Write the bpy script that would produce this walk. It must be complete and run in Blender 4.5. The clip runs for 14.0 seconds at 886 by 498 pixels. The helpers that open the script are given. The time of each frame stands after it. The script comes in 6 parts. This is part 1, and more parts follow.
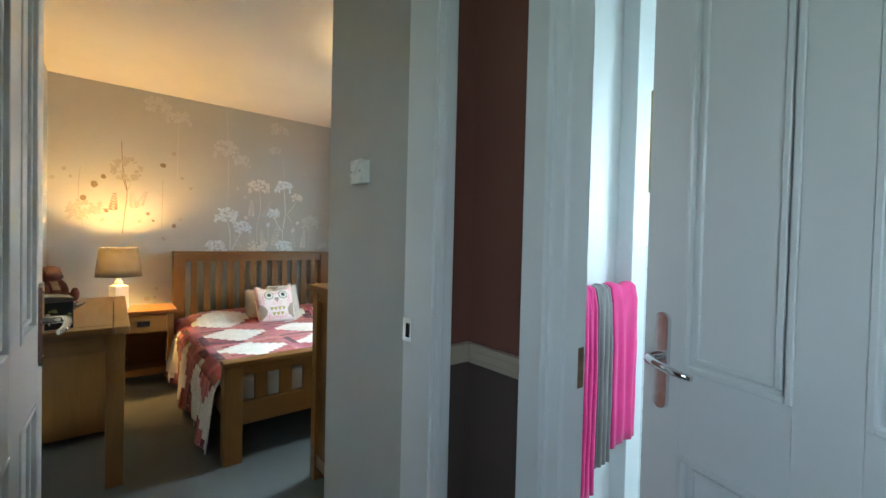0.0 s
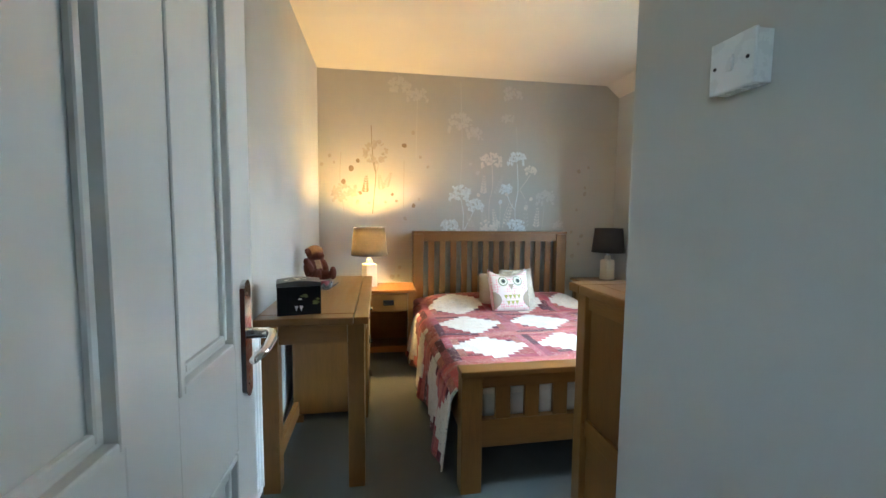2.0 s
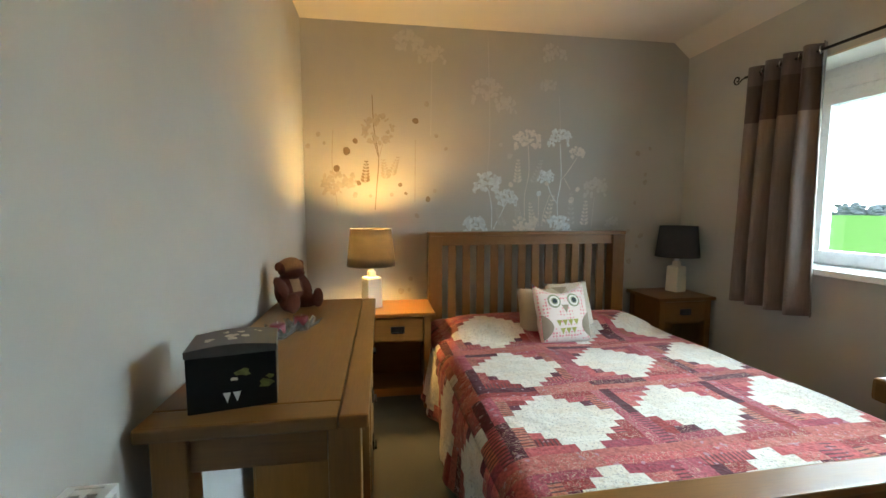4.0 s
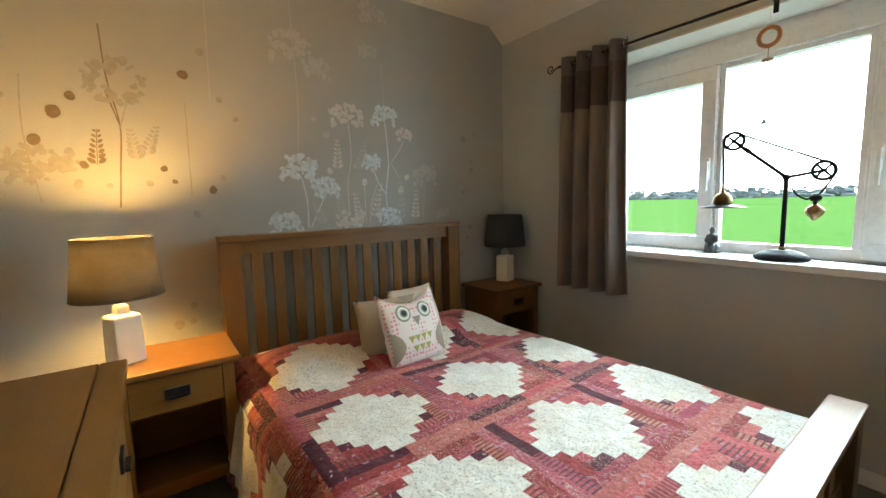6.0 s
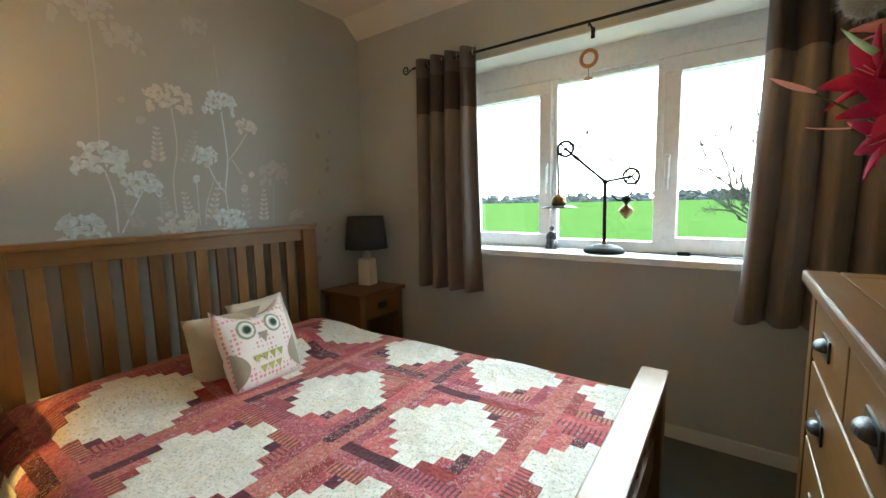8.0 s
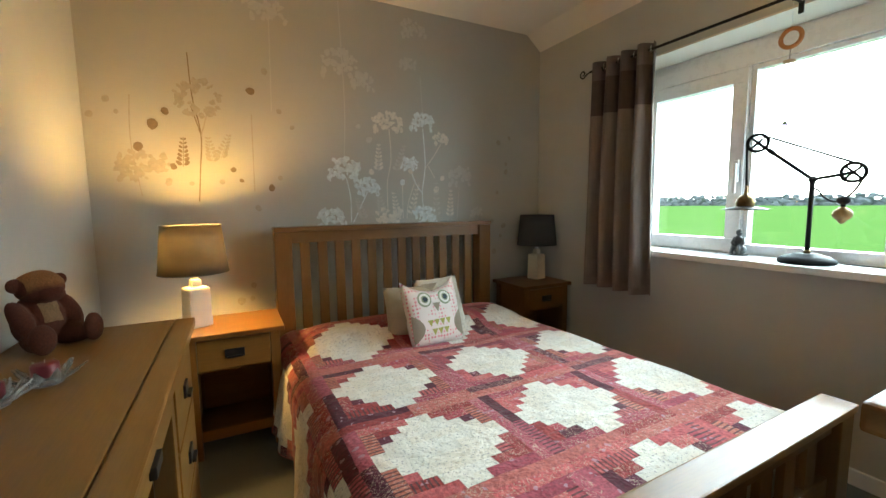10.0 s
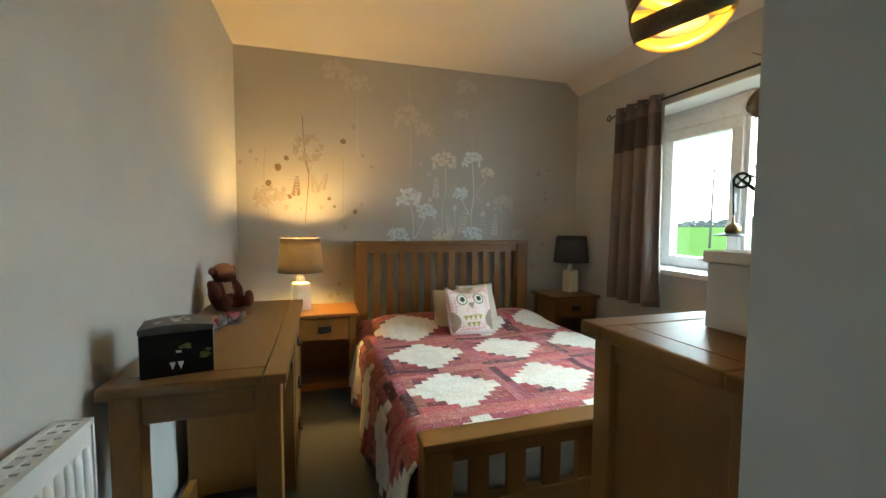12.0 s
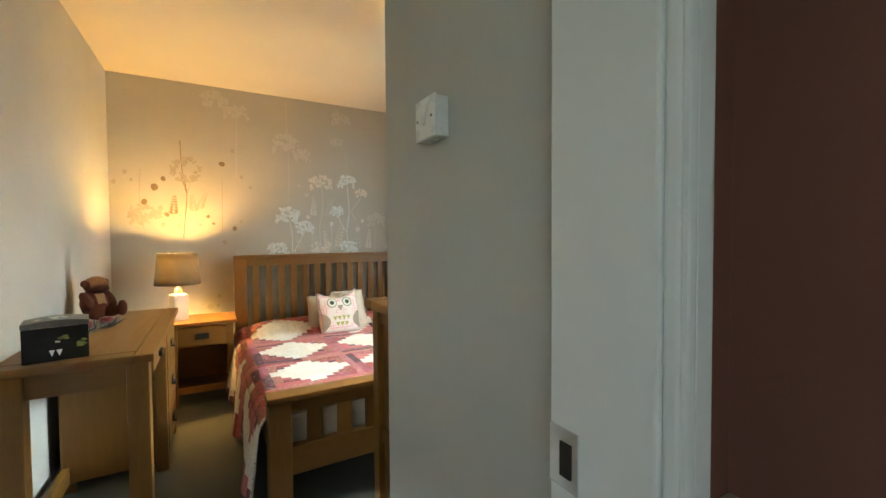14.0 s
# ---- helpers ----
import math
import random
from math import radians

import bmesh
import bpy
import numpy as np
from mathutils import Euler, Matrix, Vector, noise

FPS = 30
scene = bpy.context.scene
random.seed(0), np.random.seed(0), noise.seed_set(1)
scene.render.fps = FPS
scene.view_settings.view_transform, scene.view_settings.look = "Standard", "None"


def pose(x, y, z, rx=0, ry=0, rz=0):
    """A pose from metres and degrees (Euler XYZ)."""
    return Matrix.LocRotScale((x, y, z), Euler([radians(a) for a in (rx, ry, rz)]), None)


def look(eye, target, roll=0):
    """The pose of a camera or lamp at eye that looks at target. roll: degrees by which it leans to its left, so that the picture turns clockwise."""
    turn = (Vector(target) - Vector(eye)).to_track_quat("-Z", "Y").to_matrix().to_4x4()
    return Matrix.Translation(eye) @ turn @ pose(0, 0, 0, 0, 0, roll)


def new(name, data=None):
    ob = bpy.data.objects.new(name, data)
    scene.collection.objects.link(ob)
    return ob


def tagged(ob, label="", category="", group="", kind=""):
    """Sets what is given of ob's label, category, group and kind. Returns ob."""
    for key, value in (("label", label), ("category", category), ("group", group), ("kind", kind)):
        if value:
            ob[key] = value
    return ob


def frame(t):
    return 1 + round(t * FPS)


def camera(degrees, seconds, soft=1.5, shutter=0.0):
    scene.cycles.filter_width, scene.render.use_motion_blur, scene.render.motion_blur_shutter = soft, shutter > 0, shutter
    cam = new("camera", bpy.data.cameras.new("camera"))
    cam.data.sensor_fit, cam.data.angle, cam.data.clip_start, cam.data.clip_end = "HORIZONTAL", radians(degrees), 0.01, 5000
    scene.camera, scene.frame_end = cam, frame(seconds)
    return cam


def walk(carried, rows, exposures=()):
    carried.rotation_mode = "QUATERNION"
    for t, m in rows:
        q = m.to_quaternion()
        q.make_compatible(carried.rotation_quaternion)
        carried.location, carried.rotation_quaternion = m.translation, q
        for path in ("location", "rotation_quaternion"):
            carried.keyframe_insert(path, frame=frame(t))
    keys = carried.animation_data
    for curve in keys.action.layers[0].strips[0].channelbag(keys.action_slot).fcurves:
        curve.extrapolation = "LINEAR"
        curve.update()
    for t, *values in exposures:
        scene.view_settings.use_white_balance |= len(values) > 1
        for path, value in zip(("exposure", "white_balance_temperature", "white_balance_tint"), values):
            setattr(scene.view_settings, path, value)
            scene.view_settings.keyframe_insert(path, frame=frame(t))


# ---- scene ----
cam = camera(94.5, 14.0)
PATH = [
    (0, (0.429, 0.284, 1.218), (1.68, 1.844, 1.18), 1.4),
    (0.5, (0.517, 0.42, 1.247), (1.403, 2.212, 1.172), 1.8),
    (1, (0.549, 0.578, 1.237), (1.14, 2.485, 1.126), 1.8),
    (1.5, (0.534, 0.794, 1.22), (0.956, 2.744, 1.076), 1.2),
    (2, (0.53, 0.994, 1.209), (0.843, 2.963, 1.047), 0.6),
    (2.5, (0.548, 1.245, 1.214), (0.807, 3.221, 1.038), 0.4),
    (2.7, (0.561, 1.34, 1.212), (0.797, 3.318, 1.034), 0.1),
    (4.8, (0.504, 2.135, 1.215), (0.99, 4.065, 1.013), -0.2),
    (5, (0.51, 2.192, 1.217), (1.082, 4.097, 1.009), -0.5),
    (5.5, (0.541, 2.343, 1.207), (1.406, 4.134, 0.996), -1.1),
    (6, (0.574, 2.45, 1.212), (1.732, 4.065, 0.982), -1.4),
    (6.5, (0.614, 2.499, 1.208), (2.009, 3.912, 0.969), -1.5),
    (7, (0.645, 2.516, 1.2), (2.197, 3.754, 0.961), -1.4),
    (7.2, (0.66, 2.51, 1.197), (2.244, 3.708, 0.96), -1.4),
    (8.0, (0.672, 2.48, 1.197), (2.279, 3.648, 0.967), -1.2),
    (9.3, (0.653, 2.357, 1.199), (1.83, 3.959, 0.976), -0.6),
    (9.5, (0.648, 2.31, 1.198), (1.745, 3.967, 0.973), -0.6),
    (10, (0.637, 2.17, 1.186), (1.544, 3.94, 0.973), -0.6),
    (10.5, (0.622, 2.042, 1.167), (1.39, 3.88, 0.978), -0.4),
    (11, (0.626, 1.851, 1.175), (1.289, 3.73, 1.004), -0.2),
    (11.5, (0.628, 1.683, 1.18), (1.229, 3.586, 1.04), 0.1),
    (12, (0.59, 1.49, 1.215), (1.163, 3.402, 1.088), 0.3),
    (12.5, (0.588, 1.358, 1.188), (1.165, 3.271, 1.102), 0.1),
    (13, (0.597, 1.165, 1.171), (1.239, 3.058, 1.101), -0.2),
    (13.5, (0.640, 0.993, 1.209), (1.430, 2.829, 1.149), 0.2),
    (14, (0.702, 0.839, 1.215), (1.676, 2.585, 1.155), -0.4),
]
EXPOSURES = [(0.0, 2.5, 5550, -3), (1.0, 2.75, 5350, -3), (2.0, 2.7, 5150, -4), (2.7, 2.55, 5300, -4), (4.8, 1.87, 5900, -6), (11.5, 1.87, 5950, -6), (13.0, 2.28, 5950, -5), (14.0, 2.55, 6600, -4)]
walk(cam, [(t, look(eye, target, roll)) for t, eye, target, roll in PATH], exposures=EXPOSURES)

# ---------------------------------------------------------------- light
world = bpy.data.worlds.new("overcast")
scene.world = world
world.use_nodes = True
wn, wl = world.node_tree.nodes, world.node_tree.links
sky = wn.new("ShaderNodeTexSky")
sky.sky_type, sky.sun_disc = "NISHITA", False
sky.sun_elevation, sky.sun_rotation = radians(32), radians(90)
sky.dust_density, sky.air_density = 1.0, 1.0
grey = wn.new("ShaderNodeHueSaturation")
grey.inputs["Saturation"].default_value, grey.inputs["Value"].default_value = 0.45, 1.7
wl.new(sky.outputs[0], grey.inputs["Color"])
wl.new(grey.outputs[0], wn["Background"].inputs["Color"])
wn["Background"].inputs["Strength"].default_value = 0.15


def sun_lamp():
    d = bpy.data.lights.new("sun", "SUN")
    d.energy, d.angle, d.color = 3.5, radians(120), (0.90, 0.96, 1.0)
    ob = new("sun", d)
    ob.matrix_world = look((40, 12, 14), (0, 3, 0))


sun_lamp()


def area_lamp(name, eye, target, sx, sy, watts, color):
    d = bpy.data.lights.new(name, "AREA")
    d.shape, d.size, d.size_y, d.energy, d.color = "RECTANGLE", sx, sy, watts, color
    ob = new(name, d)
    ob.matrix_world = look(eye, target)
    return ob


def bulb(name, at, radius, watts, color):
    d = bpy.data.lights.new(name, "POINT")
    d.energy, d.shadow_soft_size, d.color = watts, radius, color
    ob = new(name, d)
    ob.location = at
    return ob


WARM = (1.0, 0.51, 0.14)
bulb("bedside_bulb", (0.457, 4.487, 1.017), 0.045, 11.5, WARM)
bulb("pendant_bulb", (2.02, 2.88, 2.13), 0.04, 3.6, (1.0, 0.60, 0.22))
# added fill lamp for the hall, no known source, behind the camera's way
area_lamp("hall_fill_light", (-0.47, -0.6, 1.58), (1.0, 1.0, 1.25), 0.7, 0.9, 1.0, (0.90, 0.96, 1.0))
# daylight of the unseen bathroom window, behind the camera's way
area_lamp("bath_window_light", (2.95, 0.0, 1.7), (1.6, 0.5, 1.1), 0.8, 0.8, 3.0, (0.85, 0.94, 1.0))
# added lamps outside, out of view, that boost daylight through the bedroom window
area_lamp("sky_fill_lamp", (9.0, 3.6, 4.95), (1.0, 2.9, 0.8), 7.0, 2.0, 300.0, (0.80, 0.91, 1.0))
area_lamp("sky_fill_lamp", (4.05, 3.13, 2.78), (1.3, 3.0, 0.5), 1.9, 1.0, 8.0, (0.78, 0.90, 1.0))
area_lamp("sky_fill_lamp", (4.7, 0.6, 1.9), (1.2, 4.3, 1.1), 1.5, 1.5, 16.0, (0.78, 0.90, 1.0))

# ---------------------------------------------------------------- materials


class Mat:
    """A small wrapper to chain shader nodes."""

    def __init__(self, name):
        self.m = bpy.data.materials.new(name)
        self.m.use_nodes = True
        self.n, self.l = self.m.node_tree.nodes, self.m.node_tree.links
        self.b = self.n["Principled BSDF"]

    def put(self, socket, value):
        if hasattr(value, "is_output"):
            self.l.new(value, socket)
        elif hasattr(socket, "default_value"):
            socket.default_value = value

    def math(self, op, a, b=0.0, c=0.0):
        n = self.n.new("ShaderNodeMath")
        n.operation = op
        for s, v in zip(n.inputs, (a, b, c)):
            self.put(s, v)
        return n.outputs[0]

    def coord(self, kind="Object", scale=(1, 1, 1)):
        t, m = self.n.new("ShaderNodeTexCoord"), self.n.new("ShaderNodeMapping")
        m.inputs["Scale"].default_value = scale
        self.l.new(t.outputs[kind], m.inputs["Vector"])
        return m.outputs[0]

    def world(self, scale=(1, 1, 1)):
        t, m = self.n.new("ShaderNodeNewGeometry"), self.n.new("ShaderNodeMapping")
        m.inputs["Scale"].default_value = scale
        self.l.new(t.outputs["Position"], m.inputs["Vector"])
        return m.outputs[0]

    def noise(self, vec, scale, detail=4.0, rough=0.55, dist=0.0):
        n = self.n.new("ShaderNodeTexNoise")
        for k, v in (("Scale", scale), ("Detail", detail), ("Roughness", rough), ("Distortion", dist)):
            n.inputs[k].default_value = v
        self.l.new(vec, n.inputs["Vector"])
        return n.outputs["Fac"]

    def ramp(self, fac, stops, constant=False):
        r = self.n.new("ShaderNodeValToRGB")
        if constant:
            r.color_ramp.interpolation = "CONSTANT"
        e = r.color_ramp.elements
        while len(e) < len(stops):
            e.new(0.5)
        for q, (p, c) in zip(e, stops):
            q.position, q.color = p, (*c, 1.0)
        self.put(r.inputs[0], fac)
        return r.outputs[0]

    def mix(self, fac, a, b, how="MIX"):
        n = self.n.new("ShaderNodeMix")
        n.data_type, n.blend_type = "RGBA", how
        self.put(n.inputs[0], fac)
        for s, v in ((n.inputs[6], a), (n.inputs[7], b)):
            self.put(s, v if hasattr(v, "is_output") else (*v, 1.0))
        return n.outputs[2]

    def bump(self, height, strength=0.2, dist=0.002):
        n = self.n.new("ShaderNodeBump")
        n.inputs["Strength"].default_value, n.inputs["Distance"].default_value = strength, dist
        self.l.new(height, n.inputs["Height"])
        self.l.new(n.outputs[0], self.b.inputs["Normal"])

    def random(self):
        return self.n.new("ShaderNodeObjectInfo").outputs["Random"]

    def done(self, color, rough=0.6, metal=0.0, **more):
        self.put(self.b.inputs["Base Color"], color if hasattr(color, "is_output") else (*color, 1.0))
        self.put(self.b.inputs["Roughness"], rough)
        self.b.inputs["Metallic"].default_value = metal
        for k, v in more.items():
            self.b.inputs[k.replace("_", " ")].default_value = v
        return self.m


def tint(c, f):
    return tuple(min(1.0, v * f) for v in c)


def painted(name, c, rough=0.6, relief=0.12, vary=0.06, grain=180.0):
    k = Mat(name)
    v = k.world()
    big, fine = k.noise(v, 1.7, 5.0), k.noise(v, grain, 3.0)
    col = k.ramp(big, [(0.3, tint(c, 1 - vary)), (0.7, tint(c, 1 + vary))])
    k.bump(fine, relief, 0.0012)
    return k.done(col, k.math("MULTIPLY_ADD", fine, 0.12, rough - 0.06))


def wood(name, axis, c, rough=0.38):
    k = Mat(name)
    sc = [22.0, 22.0, 22.0]
    sc["xyz".index(axis)] = 1.6
    r = k.random()
    t = k.n.new("ShaderNodeNewGeometry")
    off = k.n.new("ShaderNodeVectorMath")
    off.operation = "MULTIPLY_ADD"
    comb = k.n.new("ShaderNodeCombineXYZ")
    for i in range(3):
        k.l.new(r, comb.inputs[i])
    k.l.new(comb.outputs[0], off.inputs[0])
    off.inputs[1].default_value = (9, 7, 5)
    k.l.new(t.outputs["Position"], off.inputs[2])
    m = k.n.new("ShaderNodeMapping")
    m.inputs["Scale"].default_value = sc
    k.l.new(off.outputs[0], m.inputs["Vector"])
    g = k.noise(m.outputs[0], 1.0, 6.0, 0.6, 1.2)
    fine = k.noise(m.outputs[0], 9.0, 3.0, 0.6)
    big = k.noise(t.outputs["Position"], 3.0, 3.0)
    col = k.ramp(g, [(0.25, tint(c, 0.62)), (0.48, c), (0.75, tint(c, 1.28))])
    col = k.mix(0.35, col, k.ramp(fine, [(0.35, tint(c, 0.5)), (0.6, tint(c, 1.15))]))
    col = k.mix(0.5, col, k.ramp(big, [(0.3, tint(c, 0.8)), (0.7, tint(c, 1.15))]))
    val = k.n.new("ShaderNodeHueSaturation")
    k.l.new(col, val.inputs["Color"])
    k.l.new(k.math("MULTIPLY_ADD", r, 0.3, 0.85), val.inputs["Value"])
    k.bump(fine, 0.10, 0.001)
    return k.done(val.outputs[0], k.math("MULTIPLY_ADD", g, 0.2, rough - 0.1), 0.0)


def cloth(name, c, weave=900.0, vary=0.12, rough=0.9):
    k = Mat(name)
    v = k.world()
    big, fine = k.noise(v, 9.0, 4.0), k.noise(v, weave, 2.0)
    col = k.ramp(big, [(0.3, tint(c, 1 - vary)), (0.7, tint(c, 1 + vary))])
    col = k.mix(0.4, col, k.ramp(fine, [(0.35, tint(c, 0.7)), (0.65, tint(c, 1.2))]))
    k.bump(fine, 0.25, 0.001)
    k.b.inputs["Sheen Weight"].default_value = 0.15
    return k.done(col, rough)


def plain(name, c, rough=0.5, metal=0.0, vary=0.08, scale=40.0):
    k = Mat(name)
    f = k.noise(k.world(), scale, 4.0)
    return k.done(k.ramp(f, [(0.3, tint(c, 1 - vary)), (0.7, tint(c, 1 + vary))]), k.math("MULTIPLY_ADD", f, 0.15, rough - 0.07), metal)


def glassy(name, tone=(1, 1, 1), rough=0.0):
    k = Mat(name)
    return k.done(tone, rough, 0.0, Transmission_Weight=1.0, IOR=1.45)


OAK = (0.205, 0.095, 0.020)
oak = {a: wood("oak_" + a, a, OAK) for a in "xyz"}
wall_paint = painted("warm_grey_wall_paint", (0.51, 0.515, 0.50), 0.7)
paper = painted("taupe_wallpaper", (0.455, 0.44, 0.405), 0.62, 0.08, 0.05, 420.0)
ceiling_paint = painted("cream_ceiling_paint", (0.74, 0.70, 0.63), 0.8, 0.15, 0.03)
white_gloss = painted("white_gloss_paint", (0.78, 0.79, 0.79), 0.32, 0.05, 0.02, 60.0)
upvc = painted("white_upvc", (0.82, 0.83, 0.84), 0.28, 0.01, 0.015, 30.0)
reveal_paint = painted("cream_reveal_paint", (0.74, 0.70, 0.62), 0.7, 0.1, 0.03)
hall_paper = painted("maroon_brown_hall_paper", (0.17, 0.066, 0.046), 0.8, 0.6, 0.15, 120.0)
hall_dark = painted("dark_brown_dado_paper", (0.085, 0.060, 0.050), 0.8, 0.5, 0.2, 120.0)
tile_mat = plain("pale_glazed_tile", (0.62, 0.70, 0.72), 0.12, 0.0, 0.08, 6.0)
grout_mat = plain("grey_grout", (0.5, 0.52, 0.52), 0.9)
chrome = plain("polished_chrome", (0.75, 0.75, 0.76), 0.10, 1.0, 0.02)
black_iron = plain("black_iron", (0.014, 0.014, 0.015), 0.6, 0.0, 0.2)
black_iron.node_tree.nodes["Principled BSDF"].inputs["Specular IOR Level"].default_value = 0.15
brass_aged = plain("aged_brass", (0.22, 0.145, 0.065), 0.35, 1.0, 0.25, 60.0)
pewter = plain("dark_pewter_handle", (0.05, 0.05, 0.055), 0.35, 0.8, 0.2)
pane_glass = glassy("window_glass")
clear_glass = glassy("pressed_clear_glass", (0.95, 0.95, 0.96), 0.05)
clear_glass.node_tree.nodes["Principled BSDF"].inputs["Transmission Weight"].default_value = 0.85
ceramic = plain("cream_ceramic", (0.78, 0.72, 0.58), 0.3, 0.0, 0.03, 12.0)
wax_red = plain("dark_red_wax", (0.16, 0.015, 0.03), 0.4)
white_card = plain("white_card", (0.74, 0.75, 0.74), 0.6, 0.0, 0.02, 8.0)
# near-black colour standing in for the shade inside gaps and holes
gap_shade = plain("painted_gap_shade", (0.012, 0.010, 0.008), 0.9)


def carpet_material():
    k = Mat("grey_green_carpet")
    v = k.world()
    a, b = k.noise(v, 2.2, 4.0), k.noise(v, 420.0, 2.0, 0.7)
    c = (0.135, 0.147, 0.144)
    col = k.ramp(a, [(0.3, tint(c, 0.8)), (0.7, tint(c, 1.2))])
    col = k.mix(0.55, col, k.ramp(b, [(0.3, tint(c, 0.5)), (0.7, tint(c, 1.5))]))
    k.bump(b, 0.8, 0.004)
    return k.done(col, 0.95)


carpet = carpet_material()


def shade_material(name, c, through_light):
    k = Mat(name)
    v = k.world((900, 900, 350))
    f, big = k.noise(v, 1.0, 3.0), k.noise(k.world(), 14.0, 4.0)
    col = k.ramp(f, [(0.35, tint(c, 0.6)), (0.65, tint(c, 1.25))])
    col = k.mix(0.3, col, k.ramp(big, [(0.3, tint(c, 0.7)), (0.7, tint(c, 1.2))]))
    k.bump(f, 0.3, 0.001)
    k.done(col, 0.9)
    t, add = k.n.new("ShaderNodeBsdfTranslucent"), k.n.new("ShaderNodeMixShader")
    k.l.new(col, t.inputs["Color"])
    add.inputs[0].default_value = through_light
    k.l.new(k.b.outputs[0], add.inputs[1])
    k.l.new(t.outputs[0], add.inputs[2])
    k.l.new(add.outputs[0], k.n["Material Output"].inputs["Surface"])
    return k.m


shade_linen = shade_material("taupe_linen_shade", (0.155, 0.140, 0.115), 0.5)
shade_slate = shade_material("slate_linen_shade", (0.10, 0.102, 0.106), 0.4)

QU, QV = 0.51, 0.49


def quilt_material():
    """Log-cabin patchwork: stepped cream diamonds on red strips, laid out in the quilt's own UV metres."""
    k = Mat("log_cabin_patchwork")
    uv = k.n.new("ShaderNodeUVMap")
    sep = k.n.new("ShaderNodeSeparateXYZ")
    warp = k.n.new("ShaderNodeTexNoise")
    warp.inputs["Scale"].default_value, warp.inputs["Detail"].default_value = 7.0, 2.0
    k.l.new(uv.outputs[0], warp.inputs["Vector"])
    add = k.n.new("ShaderNodeVectorMath")
    add.operation = "MULTIPLY_ADD"
    k.l.new(warp.outputs["Color"], add.inputs[0])
    add.inputs[1].default_value = (0.014, 0.014, 0)
    k.l.new(uv.outputs[0], add.inputs[2])
    k.l.new(add.outputs[0], sep.inputs[0])
    steps = 6.0
    q, ids = [], []
    for out, per in ((sep.outputs[0], QU), (sep.outputs[1], QV)):
        a = k.math("DIVIDE", k.math("ADD", out, 50 * per), per)
        cell = k.math("FLOOR", k.math("MULTIPLY", k.math("ADD", a, 0.0), 2.0))
        fold = k.math("ABSOLUTE", k.math("SUBTRACT", k.math("FRACT", k.math("ADD", a, 0.5)), 0.5))
        q.append(k.math("FLOOR", k.math("MULTIPLY", fold, 2.0 * steps)))
        ids.append(cell)
    light = k.math("LESS_THAN", k.math("ADD", q[0], q[1]), steps - 1.5)
    wide = k.math("MAXIMUM", q[0], q[1])
    side = k.math("GREATER_THAN", q[0], q[1])
    comb = k.n.new("ShaderNodeCombineXYZ")
    k.l.new(k.math("ADD", k.math("MULTIPLY", wide, 3.1), k.math("MULTIPLY", side, 17.7)), comb.inputs[0])
    k.l.new(ids[0], comb.inputs[1])
    k.l.new(ids[1], comb.inputs[2])
    wn_ = k.n.new("ShaderNodeTexWhiteNoise")
    k.l.new(comb.outputs[0], wn_.inputs["Vector"])
    reds = k.ramp(wn_.outputs["Value"], [(0.0, (0.27, 0.030, 0.032)), (0.15, (0.45, 0.095, 0.10)), (0.29, (0.085, 0.006, 0.022)), (0.38, (0.37, 0.052, 0.075)),
                                         (0.54, (0.56, 0.19, 0.13)), (0.66, (0.22, 0.022, 0.035)), (0.78, (0.44, 0.11, 0.15)), (0.90, (0.15, 0.015, 0.055))], True)
    narrow = k.math("MINIMUM", q[0], q[1])
    place = k.math("DIVIDE", k.math("ADD", k.math("MULTIPLY_ADD", wide, 2.0, side), 0.5), 12.0)
    order = k.ramp(place, [(0.0, (0.46, 0.11, 0.11)), (6.9 / 12, (0.52, 0.125, 0.14)), (7.9 / 12, (0.30, 0.045, 0.075)), (8.9 / 12, (0.46, 0.145, 0.10)), (9.9 / 12, (0.42, 0.120, 0.105)), (10.9 / 12, (0.36, 0.075, 0.11))], True)
    dark_end = k.math("MULTIPLY", k.math("MULTIPLY", k.math("LESS_THAN", wide, 3.5), k.math("GREATER_THAN", narrow, 1.5)), k.math("LESS_THAN", narrow, 2.5))
    order = k.mix(k.math("MULTIPLY", dark_end, side), order, (0.10, 0.006, 0.030))
    fixed = k.math("GREATER_THAN", wn_.outputs["Value"], 0.42)
    reds = k.mix(fixed, reds, order)
    print_ = k.noise(uv.outputs[0], 85.0, 3.0, 0.7)
    reds = k.mix(0.6, reds, k.ramp(print_, [(0.38, (0.45, 0.28, 0.25)), (0.50, (0.95, 0.9, 0.85)), (0.64, (1.45, 1.2, 1.1))]), "MULTIPLY")
    sep2 = k.n.new("ShaderNodeSeparateColor")
    k.l.new(wn_.outputs["Color"], sep2.inputs[0])
    # floral prints: thin beige tendrils on some cloths, dark ticks on others
    vein = k.math("LESS_THAN", k.math("ABSOLUTE", k.math("SUBTRACT", k.noise(uv.outputs[0], 42.0, 2.0, 0.5, 1.5), 0.5)), 0.016)
    vein = k.math("MULTIPLY", vein, k.math("LESS_THAN", sep2.outputs[1], 0.55))
    reds = k.mix(k.math("MULTIPLY", vein, 0.7), reds, (0.56, 0.40, 0.30))
    posy = k.math("MULTIPLY", k.math("GREATER_THAN", k.noise(uv.outputs[0], 34.0, 1.5, 0.45), 0.66), k.math("GREATER_THAN", sep2.outputs[2], 0.45))
    reds = k.mix(k.math("MULTIPLY", posy, 0.6), reds, (0.44, 0.30, 0.36))
